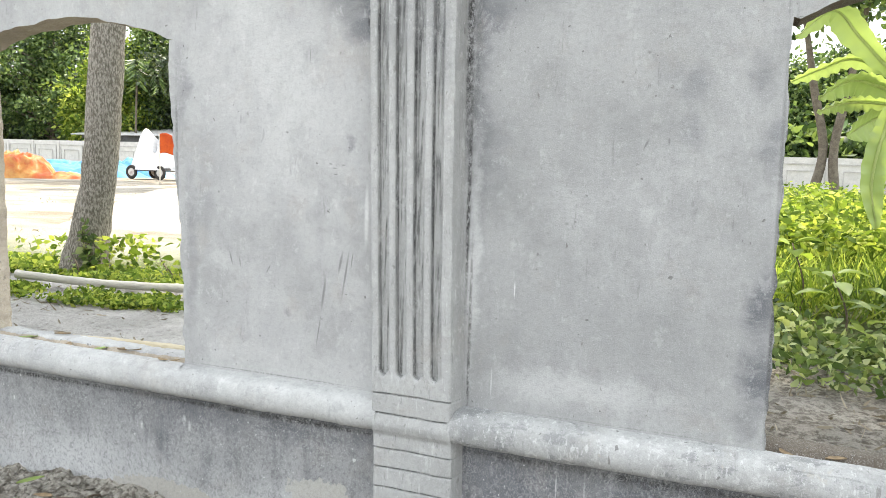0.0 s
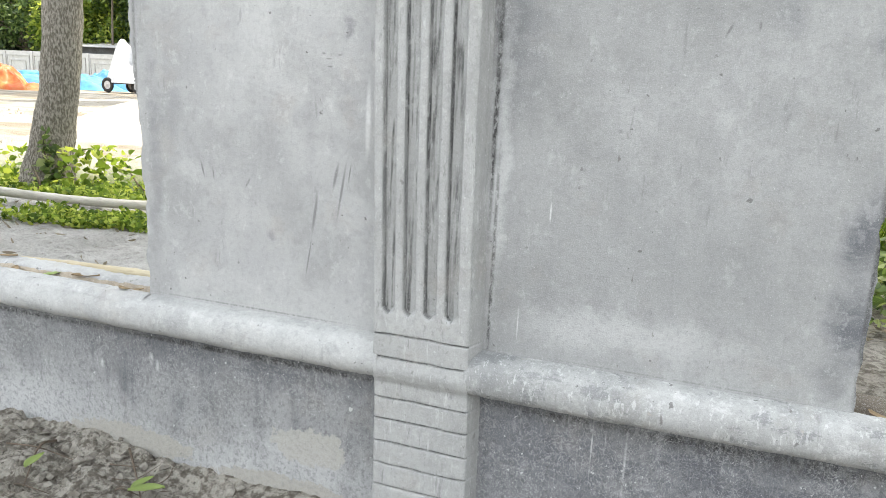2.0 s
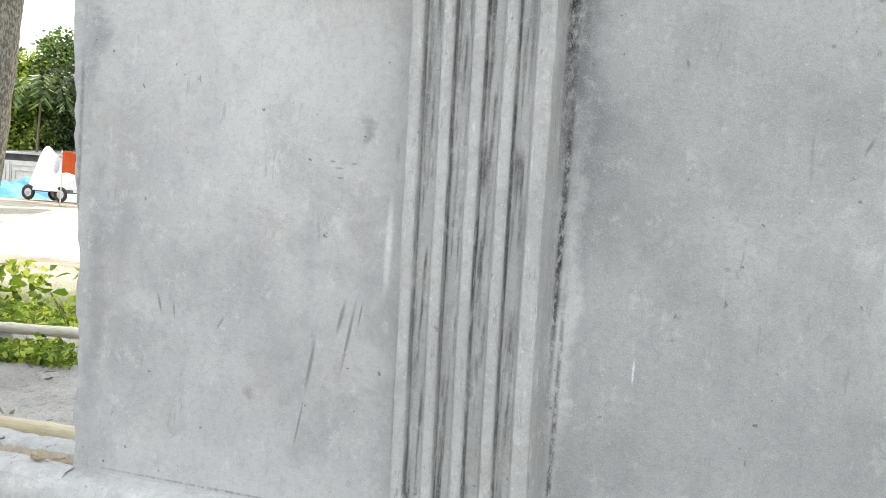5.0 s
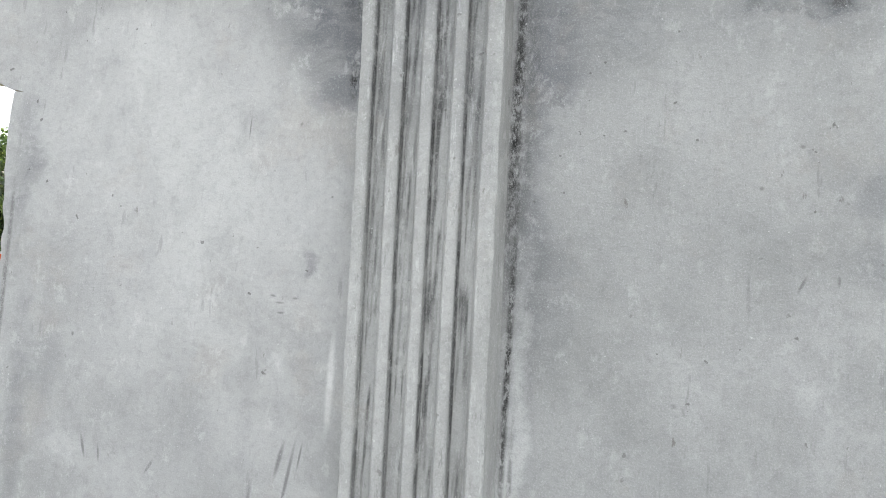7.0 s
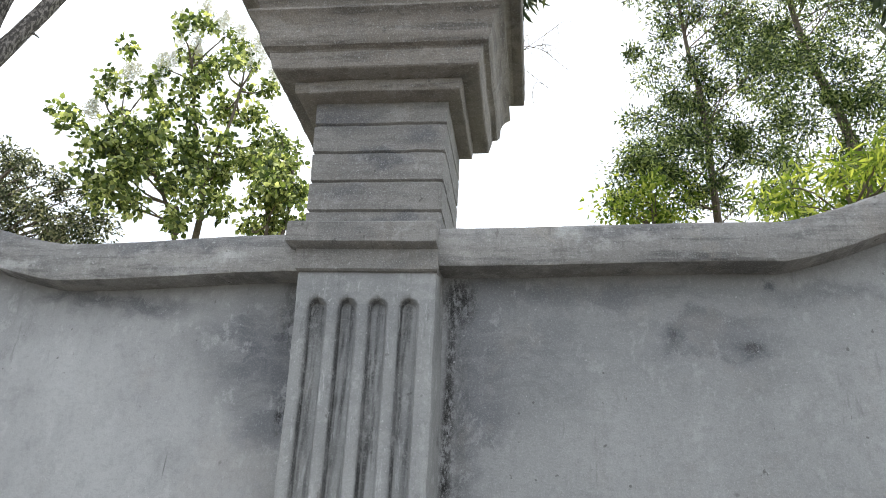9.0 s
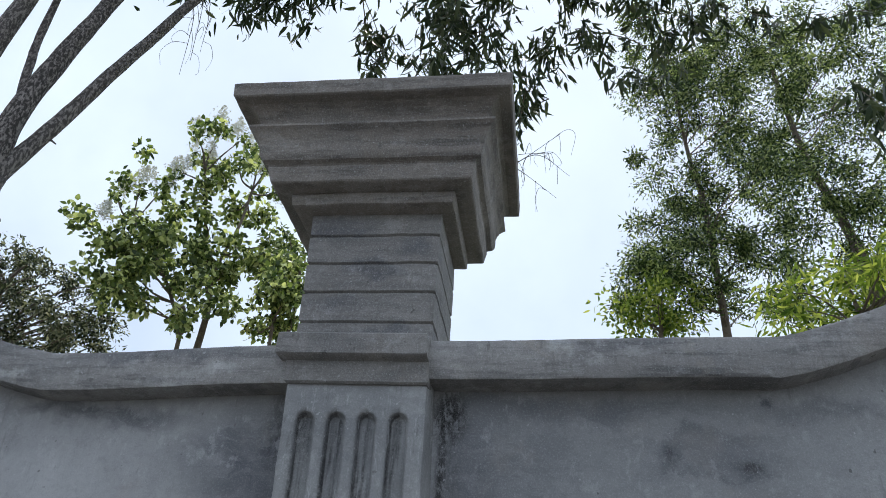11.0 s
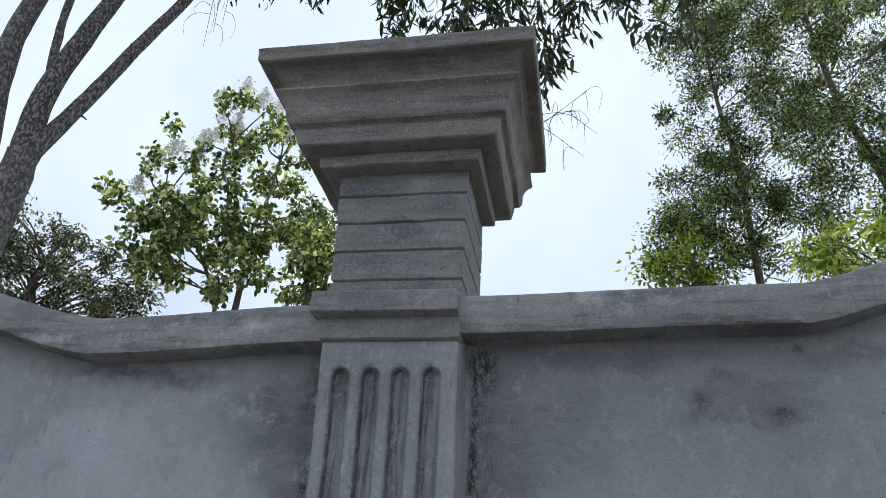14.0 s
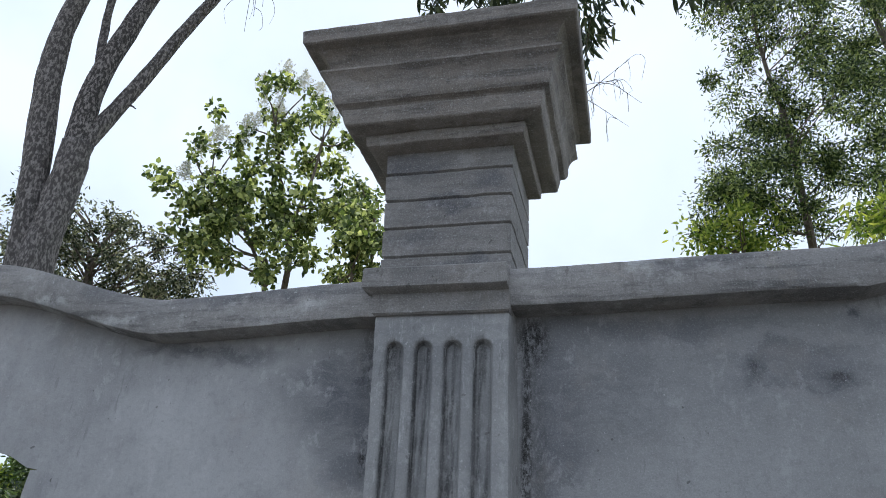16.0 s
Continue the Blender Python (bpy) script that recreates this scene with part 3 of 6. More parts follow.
def leaf_cloud(centres, axes, length, width, rng, fold=0.25, curl=0.25, vary=0.35):
    """Blades of six points each, at the given centres along the given long axes."""
    n = len(centres)
    axes = axes / (np.linalg.norm(axes, axis=1)[:, None] + 1e-9)
    rand = rng.normal(size=(n, 3))
    side = np.cross(axes, rand)
    side /= np.linalg.norm(side, axis=1)[:, None] + 1e-9
    nor = np.cross(side, axes)
    L = length * (1 + vary * rng.uniform(-1, 1, n))[:, None]
    W = width * (1 + vary * rng.uniform(-1, 1, n))[:, None]
    rows = [(0, 0, 0), (0.3, -0.5, 1), (0.3, 0.5, 1), (0.68, -0.38, 1), (0.68, 0.38, 1), (1, 0, 0)]
    out = np.empty((n, 6, 3))
    for k, (a, s, e) in enumerate(rows):
        out[:, k] = centres + axes * L * (a - 0.3) + side * W * s + nor * (W * fold * e * 0.5 - L * curl * a * a)
    b_ = (np.arange(n) * 6)[:, None]
    tri1 = b_ + np.array([[0, 2, 1]])
    quad = b_ + np.array([[1, 2, 4, 3]])
    tri2 = b_ + np.array([[3, 4, 5]])
    return out.reshape(-1, 3), tri1, quad, tri2


def leaf_object(name, data, mat, parent=None, label=""):
    v, t1, q, t2 = data
    nt = len(t1)
    me = bpy.data.meshes.new(name)
    me.vertices.add(len(v))
    me.vertices.foreach_set("co", v.astype(np.float32).ravel())
    loops = np.concatenate([t1.ravel(), q.ravel(), t2.ravel()]).astype(np.int32)
    starts = np.concatenate([np.arange(nt) * 3, nt * 3 + np.arange(nt) * 4, nt * 7 + np.arange(nt) * 3]).astype(np.int32)
    me.loops.add(len(loops))
    me.loops.foreach_set("vertex_index", loops)
    me.polygons.add(3 * nt)
    me.polygons.foreach_set("loop_start", starts)
    me.update(calc_edges=True)
    me.validate()
    me.materials.append(mat)
    ob = new(name, me)
    if parent:
        under(ob, parent)
    if label:
        tagged(ob, label)
    return ob


# ---- the boundary wall ----
YF, YB = 2.5, 2.625
MID = -1.03
SILL, SPRING, RISE = 0.545, 1.772, 0.10


def hump(x):
    """Rise of the wall's top over each opening."""
    r = 0.0 * x
    for c, rise, run in ((-2.52, 0.125, 0.50), (0.555, 0.135, 0.42)):
        t = np.clip((0.755 - np.abs(x - c)) / run, 0, 1)
        r = r + rise * (0.55 * t + 0.45 * t * t * (3 - 2 * t))
    return r


def coping_low(x):
    base = np.where(x < MID, 2.078 + 0.024 * sstep(-1.75, -1.2, x), 2.115 + 0.013 * sstep(-0.9, -0.25, x))
    return base + hump(x)


def arch(x, c, half):
    t = np.clip(1 - ((x - c) / half) ** 2, 0, 1)
    return SPRING + RISE * t + 0.012 * fbm(x * 14, x * 0, 3)


def jamb(x, z, seed):
    return x - 0.016 * (z - 0.6) + 0.010 * fbm(z * 22, z * 0 + x, seed, 3) + 0.010 * vnoise(z * 5, z * 0, seed + 1)


def column(xa, xb, z0, z1, seed, side, bend=0.0):
    z = np.linspace(z0, z1, 90)
    edge = jamb(xa if side == 0 else xb, z, seed) + bend * sstep(0.9, 1.8, z)
    u = np.linspace(0, 1, 6)[:, None]
    x = (edge[None, :] * (1 - u) + xb * u) if side == 0 else (xa * (1 - u) + edge[None, :] * u)
    return slab(x, np.broadcast_to(z, x.shape).copy(), YF, YB, 0.004)


def crown_piece(xa, xb, c, half):
    x1 = np.linspace(xa, xb, 240)
    low = np.where(np.abs(x1 - c) < half, arch(x1, c, half), SPRING)
    v = np.linspace(0, 1, 5)[None, :]
    z = low[:, None] * (1 - v) + (coping_low(x1) + 0.03)[:, None] * v
    return slab(np.broadcast_to(x1[:, None], z.shape).copy(), z, YF, YB)


def box_slab(xa, xb, z0, z1):
    x, z = np.meshgrid(np.linspace(xa, xb, 12), np.linspace(z0, z1, 4), indexing="ij")
    return slab(x, z, YF, YB)


def bead(name, xa, xb, parent, seed, mat):
    x = np.arange(xa, xb, 0.012)
    prof = [(2.505, 0.444), (2.482, 0.440), (2.460, 0.440), (2.443, 0.447), (2.431, 0.461), (2.425, 0.478), (2.425, 0.496), (2.429, 0.514), (2.438, 0.531),
            (2.452, 0.545), (2.468, 0.552), (2.485, 0.556), (2.506, 0.559)]
    vs = []
    for k, (py, pz) in enumerate(prof):
        j = 0.0045 * fbm(x * 5, x * 0 + k * 0.35, seed) + 0.0022 * fbm(x * 40, x * 0 + k * 0.7, seed + 4)
        wav = 0.003 * vnoise(x * 2.2, x * 0, seed + 8)
        vs.append(np.stack([x, py + j, np.full_like(x, pz) + j * 0.6 + wav], -1))
    v = np.stack(vs, 1)
    faces = grid_faces(len(x), len(prof), flip=True).tolist()
    m = len(prof)
    faces += [list(range(m)), [(len(x) - 1) * m + k for k in range(m)][::-1]]
    return under(mesh_object(name, v.reshape(-1, 3), faces, mat, smooth=50), parent)


def coping(xa, xb, parent, seed):
    x = np.arange(xa, xb, 0.015)
    z = coping_low(x)
    sec = [(2.434, 0.003), (2.431, 0.008), (2.430, 0.05), (2.431, 0.085), (2.436, 0.091), (2.56, 0.096), (2.69, 0.091), (2.694, 0.05), (2.69, 0.0), (2.56, 0.0)]
    vs = []
    for k, (py, pz) in enumerate(sec):
        j = 0.0012 * fbm(x * 9, x * 0 + k * 0.6, seed) + 0.002 * fbm(x * 60, x * 0 + k, seed + 3)
        vs.append(np.stack([x, py + j, z + pz + j], -1))
    v = np.stack(vs, 1)
    m = len(sec)
    faces = grid_faces(len(x), m, flip=True).tolist()
    faces += [[i * m, (i + 1) * m, (i + 1) * m + m - 1, i * m + m - 1][::-1] for i in range(len(x) - 1)]
    faces += [list(range(m)), [(len(x) - 1) * m + k for k in range(m)][::-1]]
    return under(mesh_object("coping", v.reshape(-1, 3), faces, M_COPING, smooth=40), parent)


def sill(xa, xb, parent, seed, mats):
    """The trough behind the roll and the raised inner lip."""
    x = np.arange(xa, xb, 0.012)
    prof = [(2.44, 0.535), (2.465, 0.556), (2.490, 0.556), (2.505, 0.545), (2.53, 0.540), (2.553, 0.541), (2.561, 0.556), (2.568, 0.563), (2.60, 0.565), (2.640, 0.562), (2.645, 0.35)]
    vs = []
    for k, (py, pz) in enumerate(prof):
        j = 0.008 * fbm(x * 9, x * 0 + k * 0.5, seed) + 0.004 * fbm(x * 45, x * 0 + k, seed + 2)
        vs.append(np.stack([x, py + j * 0.7, np.full_like(x, pz) + j * (0 if pz < 0.4 else 1)], -1))
    v = np.stack(vs, 1)
    m = len(prof)
    idx = []
    faces = grid_faces(len(x), m, flip=True)
    idx = np.where(((faces % m).min(1) >= 2) & ((faces % m).min(1) <= 5), 1, np.where((faces % m).min(1) > 5, 2, 0))
    ob = mesh_object("sill", v.reshape(-1, 3), faces.tolist(), None, smooth=60, mats=mats, index=idx)
    return under(ob, parent)


def boundary_wall(name, xa, xb, openings, label, panel_mat, sill_mats, edge_mat, bend=0.0):
    wall = empty(name, (0.5 * (xa + xb), 2.56, 0), label, "wall", kind="structure")
    pieces = []
    c0, c1 = openings
    c, half = 0.5 * (c0 + c1 + bend), 0.5 * (c1 + bend - c0)
    pieces.append(column(xa, c0, SILL - 0.03, SPRING, 11, 1))
    pieces.append(column(c1, xb, SILL - 0.03, SPRING, 23, 0, bend))
    pieces.append(crown_piece(xa, xb, c, half))
    v, f, g = gather(pieces)
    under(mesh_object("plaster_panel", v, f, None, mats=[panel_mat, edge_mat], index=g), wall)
    v, f, g = box_slab(xa, xb, -0.35, SILL - 0.03)
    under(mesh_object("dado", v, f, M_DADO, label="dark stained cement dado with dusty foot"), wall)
    sill(c0 - 0.01, c1 + 0.01, wall, 5, sill_mats)
    return wall


wall_1 = boundary_wall("wall_1", -5.2, MID, (-3.068, -1.995), "grey cement plastered boundary wall with arched opening beside the pillar", M_WALL, [M_BEAD, M_TROUGH, M_BEAD], M_TROUGH, -0.045)
wall_2 = boundary_wall("wall_2", MID, 3.4, (0.062, 1.03), "grey plastered wall with ragged opening overlooking green garden", M_WALL_B, [M_BEAD_B, M_RAW, M_RAW], M_RAW)
bead("bead_moulding", -5.2, -1.135, wall_1, 31, M_BEAD)
bead("bead_moulding", -0.885, 3.4, wall_2, 57, M_BEAD_B)
coping(-5.2, -1.19, wall_1, 71)
coping(-0.905, 3.4, wall_2, 83)


# unseen wall added behind the camera to hold back low sky light
v, f, g = slab(*np.meshgrid(np.linspace(-14, 14, 20), np.linspace(-0.3, 2.0, 4), indexing="ij"), -7.2, -7.0)
tagged(mesh_object("wall_south", v, f, M_DARKWALL), "added plain dark wall behind the camera, out of view, blocking low light", "wall", kind="structure")


# ---- the pillar ----
def pillar():
    thing = empty("pillar", (-1.03, 2.55, -0.05), "grey cement pillar with fluted face and moulded capital", "pillar")
    cuts = [0.582, 0.513, 0.391, 0.325, 0.254, 0.184, 0.115, 0.045]
    z = set(np.round(np.arange(-0.35, 2.116, 0.009), 4))
    for c in cuts:
        z |= {round(c + d, 4) for d in (-0.006, -0.0035, -0.0015, 0.0015, 0.0035, 0.006)}
    for c in (0.663, 2.023):
        z |= set(np.round(c + np.linspace(-0.02, 0.02, 18), 4))
    z = np.array(sorted(z))
    u = np.linspace(0, 1, 110)
    U, Z = np.meshgrid(u, z, indexing="ij")
    xl = np.interp(Z, [-0.3, 0.26, 0.6, 1.0, 1.5, 1.9, 2.1], [-1.146, -1.151, -1.159, -1.170, -1.183, -1.193, -1.201])
    xr = np.interp(Z, [-0.3, 0.1, 0.6, 1.0, 1.5, 2.1], [-0.860, -0.864, -0.878, -0.888, -0.895, -0.902])
    wob = 0.0018 * fbm(Z * 30, U * 0, 4)
    X = xl + (xr - xl) * U + np.where((U < 0.01) | (U > 0.99), wob, 0)
    W = 0.29
    D = np.zeros_like(X)
    # dirt plus painted shade on flute edges, flute floors and level cuts
    groove_dirt_shade = np.zeros_like(X)
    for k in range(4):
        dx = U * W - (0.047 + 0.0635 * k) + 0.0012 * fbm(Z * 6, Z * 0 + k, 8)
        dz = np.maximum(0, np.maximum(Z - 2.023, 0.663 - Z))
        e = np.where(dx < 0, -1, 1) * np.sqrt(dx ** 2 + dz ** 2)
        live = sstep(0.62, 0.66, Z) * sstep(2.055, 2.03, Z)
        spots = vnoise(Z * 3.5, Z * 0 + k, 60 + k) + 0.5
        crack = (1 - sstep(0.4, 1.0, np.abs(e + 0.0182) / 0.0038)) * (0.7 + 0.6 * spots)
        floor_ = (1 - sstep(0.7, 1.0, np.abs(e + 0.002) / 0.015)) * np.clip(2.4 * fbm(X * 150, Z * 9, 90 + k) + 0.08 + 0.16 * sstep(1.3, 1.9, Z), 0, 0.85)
        groove_dirt_shade = np.maximum(groove_dirt_shade, live * np.maximum(crack, floor_))
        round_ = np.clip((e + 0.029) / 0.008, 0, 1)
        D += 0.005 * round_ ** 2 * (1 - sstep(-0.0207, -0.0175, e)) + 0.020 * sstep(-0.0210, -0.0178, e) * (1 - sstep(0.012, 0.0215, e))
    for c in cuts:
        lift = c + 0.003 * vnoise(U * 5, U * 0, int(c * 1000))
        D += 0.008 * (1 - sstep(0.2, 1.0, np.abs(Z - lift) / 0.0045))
        groove_dirt_shade = np.maximum(groove_dirt_shade, 0.8 * (1 - sstep(0.2, 1.0, np.abs(Z - lift) / 0.004)))
    D += 0.007 * sstep(0.452, 0.444, Z) - 0.008 * np.exp(-((Z - 0.478) / 0.022) ** 2)
    D += 0.0018 * fbm(X * 12, Z * 8, 21) + 0.0007 * fbm(X * 90, Z * 60, 22, 2)
    edge = np.minimum(U, 1 - U) * W
    D += 0.004 * (1 - sstep(0, 0.006, edge))
    Y = 2.43 + D
    front = np.stack([X, Y, Z], -1)
    nz = len(z)
    left = np.stack([X[0] - 0.003, np.full(nz, 2.52), z], -1)
    right = np.stack([np.interp(z, [0.0, 0.6, 1.1, 1.7, 2.1], [-0.842, -0.849, -0.868, -0.881, -0.893]), np.full(nz, 2.52), z], -1)
    turn_l, turn_r = front[0] + (0, 0.004, 0), front[-1] + (0.0006, 0.004, 0)
    allv = np.concatenate([left[None], turn_l[None], front, turn_r[None], right[None]])
    f = grid_faces(len(u) + 4, nz).tolist()
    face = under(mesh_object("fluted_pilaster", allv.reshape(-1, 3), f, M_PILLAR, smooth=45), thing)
    dirt_shade = np.zeros_like(allv[..., 0])
    dirt_shade[2:-2] = groove_dirt_shade
    # side returns: shade painted in as darker colour, more at the inner right corner
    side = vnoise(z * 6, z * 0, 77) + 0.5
    dirt_shade[0] = dirt_shade[1] = 0.4 * side
    dirt_shade[-2], dirt_shade[-1] = 0.04 + 0.10 * side, 0.25 + 0.3 * side
    at = face.data.attributes.new("dirt_shade", "FLOAT", "POINT")
    at.data.foreach_set("value", np.clip(dirt_shade, 0, 1).astype(np.float32).ravel())
    nb = [(2.102, -1.202, -0.901, 2.424, 2.60), (2.106, -1.206, -0.899, 2.419, 2.60), (2.144, -1.207, -0.899, 2.417, 2.60), (2.149, -1.208, -0.899, 2.415, 2.60),
          (2.154, -1.222, -0.901, 2.397, 2.60), (2.158, -1.226, -0.901, 2.392, 2.60), (2.202, -1.227, -0.902, 2.392, 2.60), (2.207, -1.224, -0.906, 2.397, 2.60)]
    v, f = rings(nb, 14, 41, 0.0009)
    under(mesh_object("neck_band", v, f, M_SHAFT, smooth=24), thing)
    prof = []
    rows = [2.19]
    for c in (2.246, 2.321, 2.397, 2.473):
        rows += [c - 0.005, c - 0.003, c - 0.0012, c + 0.0012, c + 0.003, c + 0.005]
    rows.append(2.555)
    for zz in rows:
        ins = max([0.006 * (1 - float(sstep(0.25, 1.0, abs(zz - c) / 0.0045))) for c in (2.246, 2.321, 2.397, 2.473)])
        t = (zz - 2.2) / 0.34
        prof.append((zz, -1.199 - 0.014 * t + ins, -0.900 + 0.002 * t - ins, 2.43 + ins, 2.705 - ins))
    v, f = rings(prof, 14, 47, 0.0016)
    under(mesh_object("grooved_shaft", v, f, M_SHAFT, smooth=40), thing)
    steps = [(0.0, 2.533), (0.036, 2.536), (0.041, 2.538), (0.043, 2.541), (0.046, 2.564), (0.044, 2.568), (0.078, 2.569), (0.084, 2.571), (0.087, 2.574), (0.095, 2.606),
             (0.094, 2.611), (0.097, 2.615), (0.108, 2.620), (0.114, 2.630), (0.116, 2.643), (0.117, 2.656), (0.121, 2.669), (0.128, 2.682), (0.137, 2.692), (0.143, 2.697),
             (0.143, 2.703), (0.139, 2.706), (0.123, 2.707), (0.122, 2.712), (0.127, 2.730), (0.135, 2.745), (0.146, 2.756), (0.152, 2.760), (0.176, 2.762), (0.180, 2.765), (0.183, 2.800), (0.178, 2.806), (0.10, 2.809)]
    prof = [(zz, -1.209 - o * 1.06, -0.908 + o * 0.985, 2.43 - o, 2.672 + o * 0.62) for o, zz in steps]
    v, f = rings(prof, 34, 53, 0.0013)
    under(mesh_object("capital", v, f, M_CAP, label="weathered brown-grey stepped capital", smooth=26), thing)
    return thing


pillar()


# ---- ground ----
def ground_height(x, y):
    out = -0.085 + 0.035 * sstep(1.6, 2.45, y) + 0.03 * np.exp(-((x + 2.36) / 0.22) ** 2) * sstep(2.0, 2.4, y) + 0.028 * sstep(2.40, 2.5, y) + 0.025 * fbm(x * 2.5, y * 2.5, 2) - 0.030 * np.abs(fbm(x * 38, y * 34, 9, 3)) + (0.028 * fbm(x * 9, y * 9, 6) + 0.040 * np.abs(fbm(x * 21, y * 21, 7, 3))) * (0.3 + sstep(-1.6, -2.1, x))
    inn = 0.43 + 0.03 * fbm(x * 0.8, y * 0.8, 12) + 0.030 * fbm(x * 4, y * 6, 14) + 0.018 * np.abs(fbm(x * 13, y * 18, 16))
    far = sstep(12, 60, np.hypot(x, y))
    inn = inn * (1 - far) + 0.42 * far
    k = sstep(2.53, 2.6, y)
    return out * (1 - k) + inn * k


def spread(lo, hi, step, far, growth=1.16):
    mid = list(np.arange(lo, hi + 1e-6, step))
    a, d = [], step
    x = hi
    while x < far:
        d *= growth
        x += d
        a.append(x)
    b_, d = [], step
    x = lo
    while x > -far:
        d *= growth
        x -= d
        b_.append(x)
    return np.array(b_[::-1] + mid + a)


def ground():
    xs, ys = spread(-5.0, 2.2, 0.020, 900), spread(1.9, 4.6, 0.018, 900)
    X, Y = np.meshgrid(xs, ys, indexing="ij")
    Z = ground_height(X, Y)
    me_v = np.stack([X, Y, Z], -1).reshape(-1, 3)
    ob = mesh_object("ground", me_v, grid_faces(len(xs), len(ys)).tolist(), M_GROUND, smooth=180)
    wobble = 0.9 * fbm(X * 0.5, Y * 0.5, 33)
    sandy = sstep(5.3, 7.2, Y + wobble - 0.12 * (X + 4)) * sstep(-1.6, -3.2, X + wobble)
    mossy = np.maximum(sstep(4.1, 4.8, Y + wobble * 0.6) * (1 - sandy) * sstep(60, 30, Y), sstep(35, 60, np.hypot(X, Y)) * 0.8)
    wet = sstep(-1.2, -0.6, X) * sstep(2.55, 2.62, Y) * np.clip(0.25 + 0.45 * fbm(X * 2.5, Y * 5, 51), 0.05, 0.6)
    for key, val in (("wet", wet), ("sandy", sandy), ("mossy", mossy), ("damp", np.maximum(sstep(2.6, 2.5, Y), sstep(-1.2, -0.6, X) * (0.8 + 0.5 * fbm(X * 3, Y * 5, 44))))):
        at = ob.data.attributes.new(key, "FLOAT", "POINT")
        at.data.foreach_set("value", np.clip(val, 0, 1).astype(np.float32).ravel())
    tagged(ob, "grey mud ground passing into pale sunlit sand", "ground", kind="structure")


ground()


def sand_heap():
    n, m = 60, 40
    a, r = np.meshgrid(np.linspace(0, 2 * np.pi, n), np.linspace(0, 1, m), indexing="ij")
    R = 2.1 * (1 + 0.25 * fbm(np.cos(a) * 1.2 + 5, np.sin(a) * 1.2, 3))
    x, y = -7.3 + R * r * np.cos(a), 8.6 + 0.9 * R * r * np.sin(a)
    z = 0.36 + 0.50 * (1 - sstep(0, 1, r)) + 0.05 * fbm(x * 2, y * 2, 8) * (1 - r)
    tagged(mesh_object("sand_heap", np.stack([x, y, z], -1).reshape(-1, 3), grid_faces(n, m, flip=True).tolist(), M_SAND, smooth=180),
           "low heap of pale builder's sand in full sun", "sand heap", kind="stuff")


sand_heap()


# ---- trees ----
EYE_A, EYE_B = np.array([-0.07, 0.23, 1.36]), np.array([-0.66, 0.98, 1.5])


def sight(eye, left, up, flat):
    """The place at a bearing (degrees left of +y), a rise (degrees) and a level distance from a standpoint."""
    a = radians(left)
    return np.array([eye[0] - flat * math.sin(a), eye[1] + flat * math.cos(a), eye[2] + flat * math.tan(radians(up))])


def crown_points(blobs, count, rng, hollow=0.35):
    """Clump centres in egg-shaped lobes (centre, radii), thinner inside."""
    out = []
    weight = np.array([b_[1][0] * b_[1][1] * b_[1][2] for b_ in blobs]) ** 0.7
    pick = rng.choice(len(blobs), count, p=weight / weight.sum())
    for k in pick:
        c, r = blobs[k]
        d = rng.normal(size=3)
        d /= np.linalg.norm(d)
        out.append(np.array(c) + d * np.array(r) * (hollow + (1 - hollow) * rng.uniform() ** 0.5))
    return np.array(out)


def branch_set(trunk, clumps, rng, r0, sides=5, every=1):
    """Curved boughs from the trunk line to the clumps."""
    pieces = []
    line = spline(trunk, 40)
    for c in clumps[::every]:
        drop = rng.uniform(0.4, 1.0) * np.linalg.norm((c - line[-1])[:2])
        k = int(np.clip(np.argmin(np.abs(line[:, 2] - (c[2] - 0.25 - 0.45 * drop))), 4, 39))
        s = line[k]
        mid = s + (c - s) * 0.5 + np.array([0, 0, 0.08 * np.linalg.norm(c - s)]) + rng.normal(size=3) * 0.05 * np.linalg.norm(c - s)
        pieces.append(tube([s, mid, c], [r0, r0 * 0.6, r0 * 0.18], sides, 7, int(rng.integers(1000))))
    return pieces


def tree(name, label, trunk, trunk_r, blobs, clumps, leaves, size, spread_r, mat, bark, seed, hang=0.0, category="tree", bough=0.05, every=2, squash=0.8, extra=None):
    rng = np.random.default_rng(seed)
    root = np.array(trunk[0])
    thing = empty(name, tuple(root), label, category)
    cc = crown_points(blobs, clumps, rng)
    pieces = [tube(trunk, trunk_r, 10, 30, seed)] + branch_set(trunk, cc, rng, bough, 5, every)
    v, f, _ = gather(pieces)
    under(mesh_object("trunk", v, f, bark, smooth=180), thing)
    per = leaves // clumps
    ctr = np.repeat(cc, per, axis=0)
    off = rng.normal(size=ctr.shape)
    off *= np.minimum(0.56, 1.5 / (np.linalg.norm(off, axis=1)[:, None] + 1e-9))
    sc = np.repeat(spread_r * rng.uniform(0.6, 1.3, clumps), per)[:, None]
    pos = ctr + off * sc * np.array([1, 1, squash])
    ax = off + rng.normal(size=off.shape) * 0.7
    ax[:, 2] -= 0.25 + hang
    leaf_object("crown", leaf_cloud(pos, ax, size[0], size[1], rng), mat, thing)
    if extra:
        extra(thing, cc, rng)
    return thing


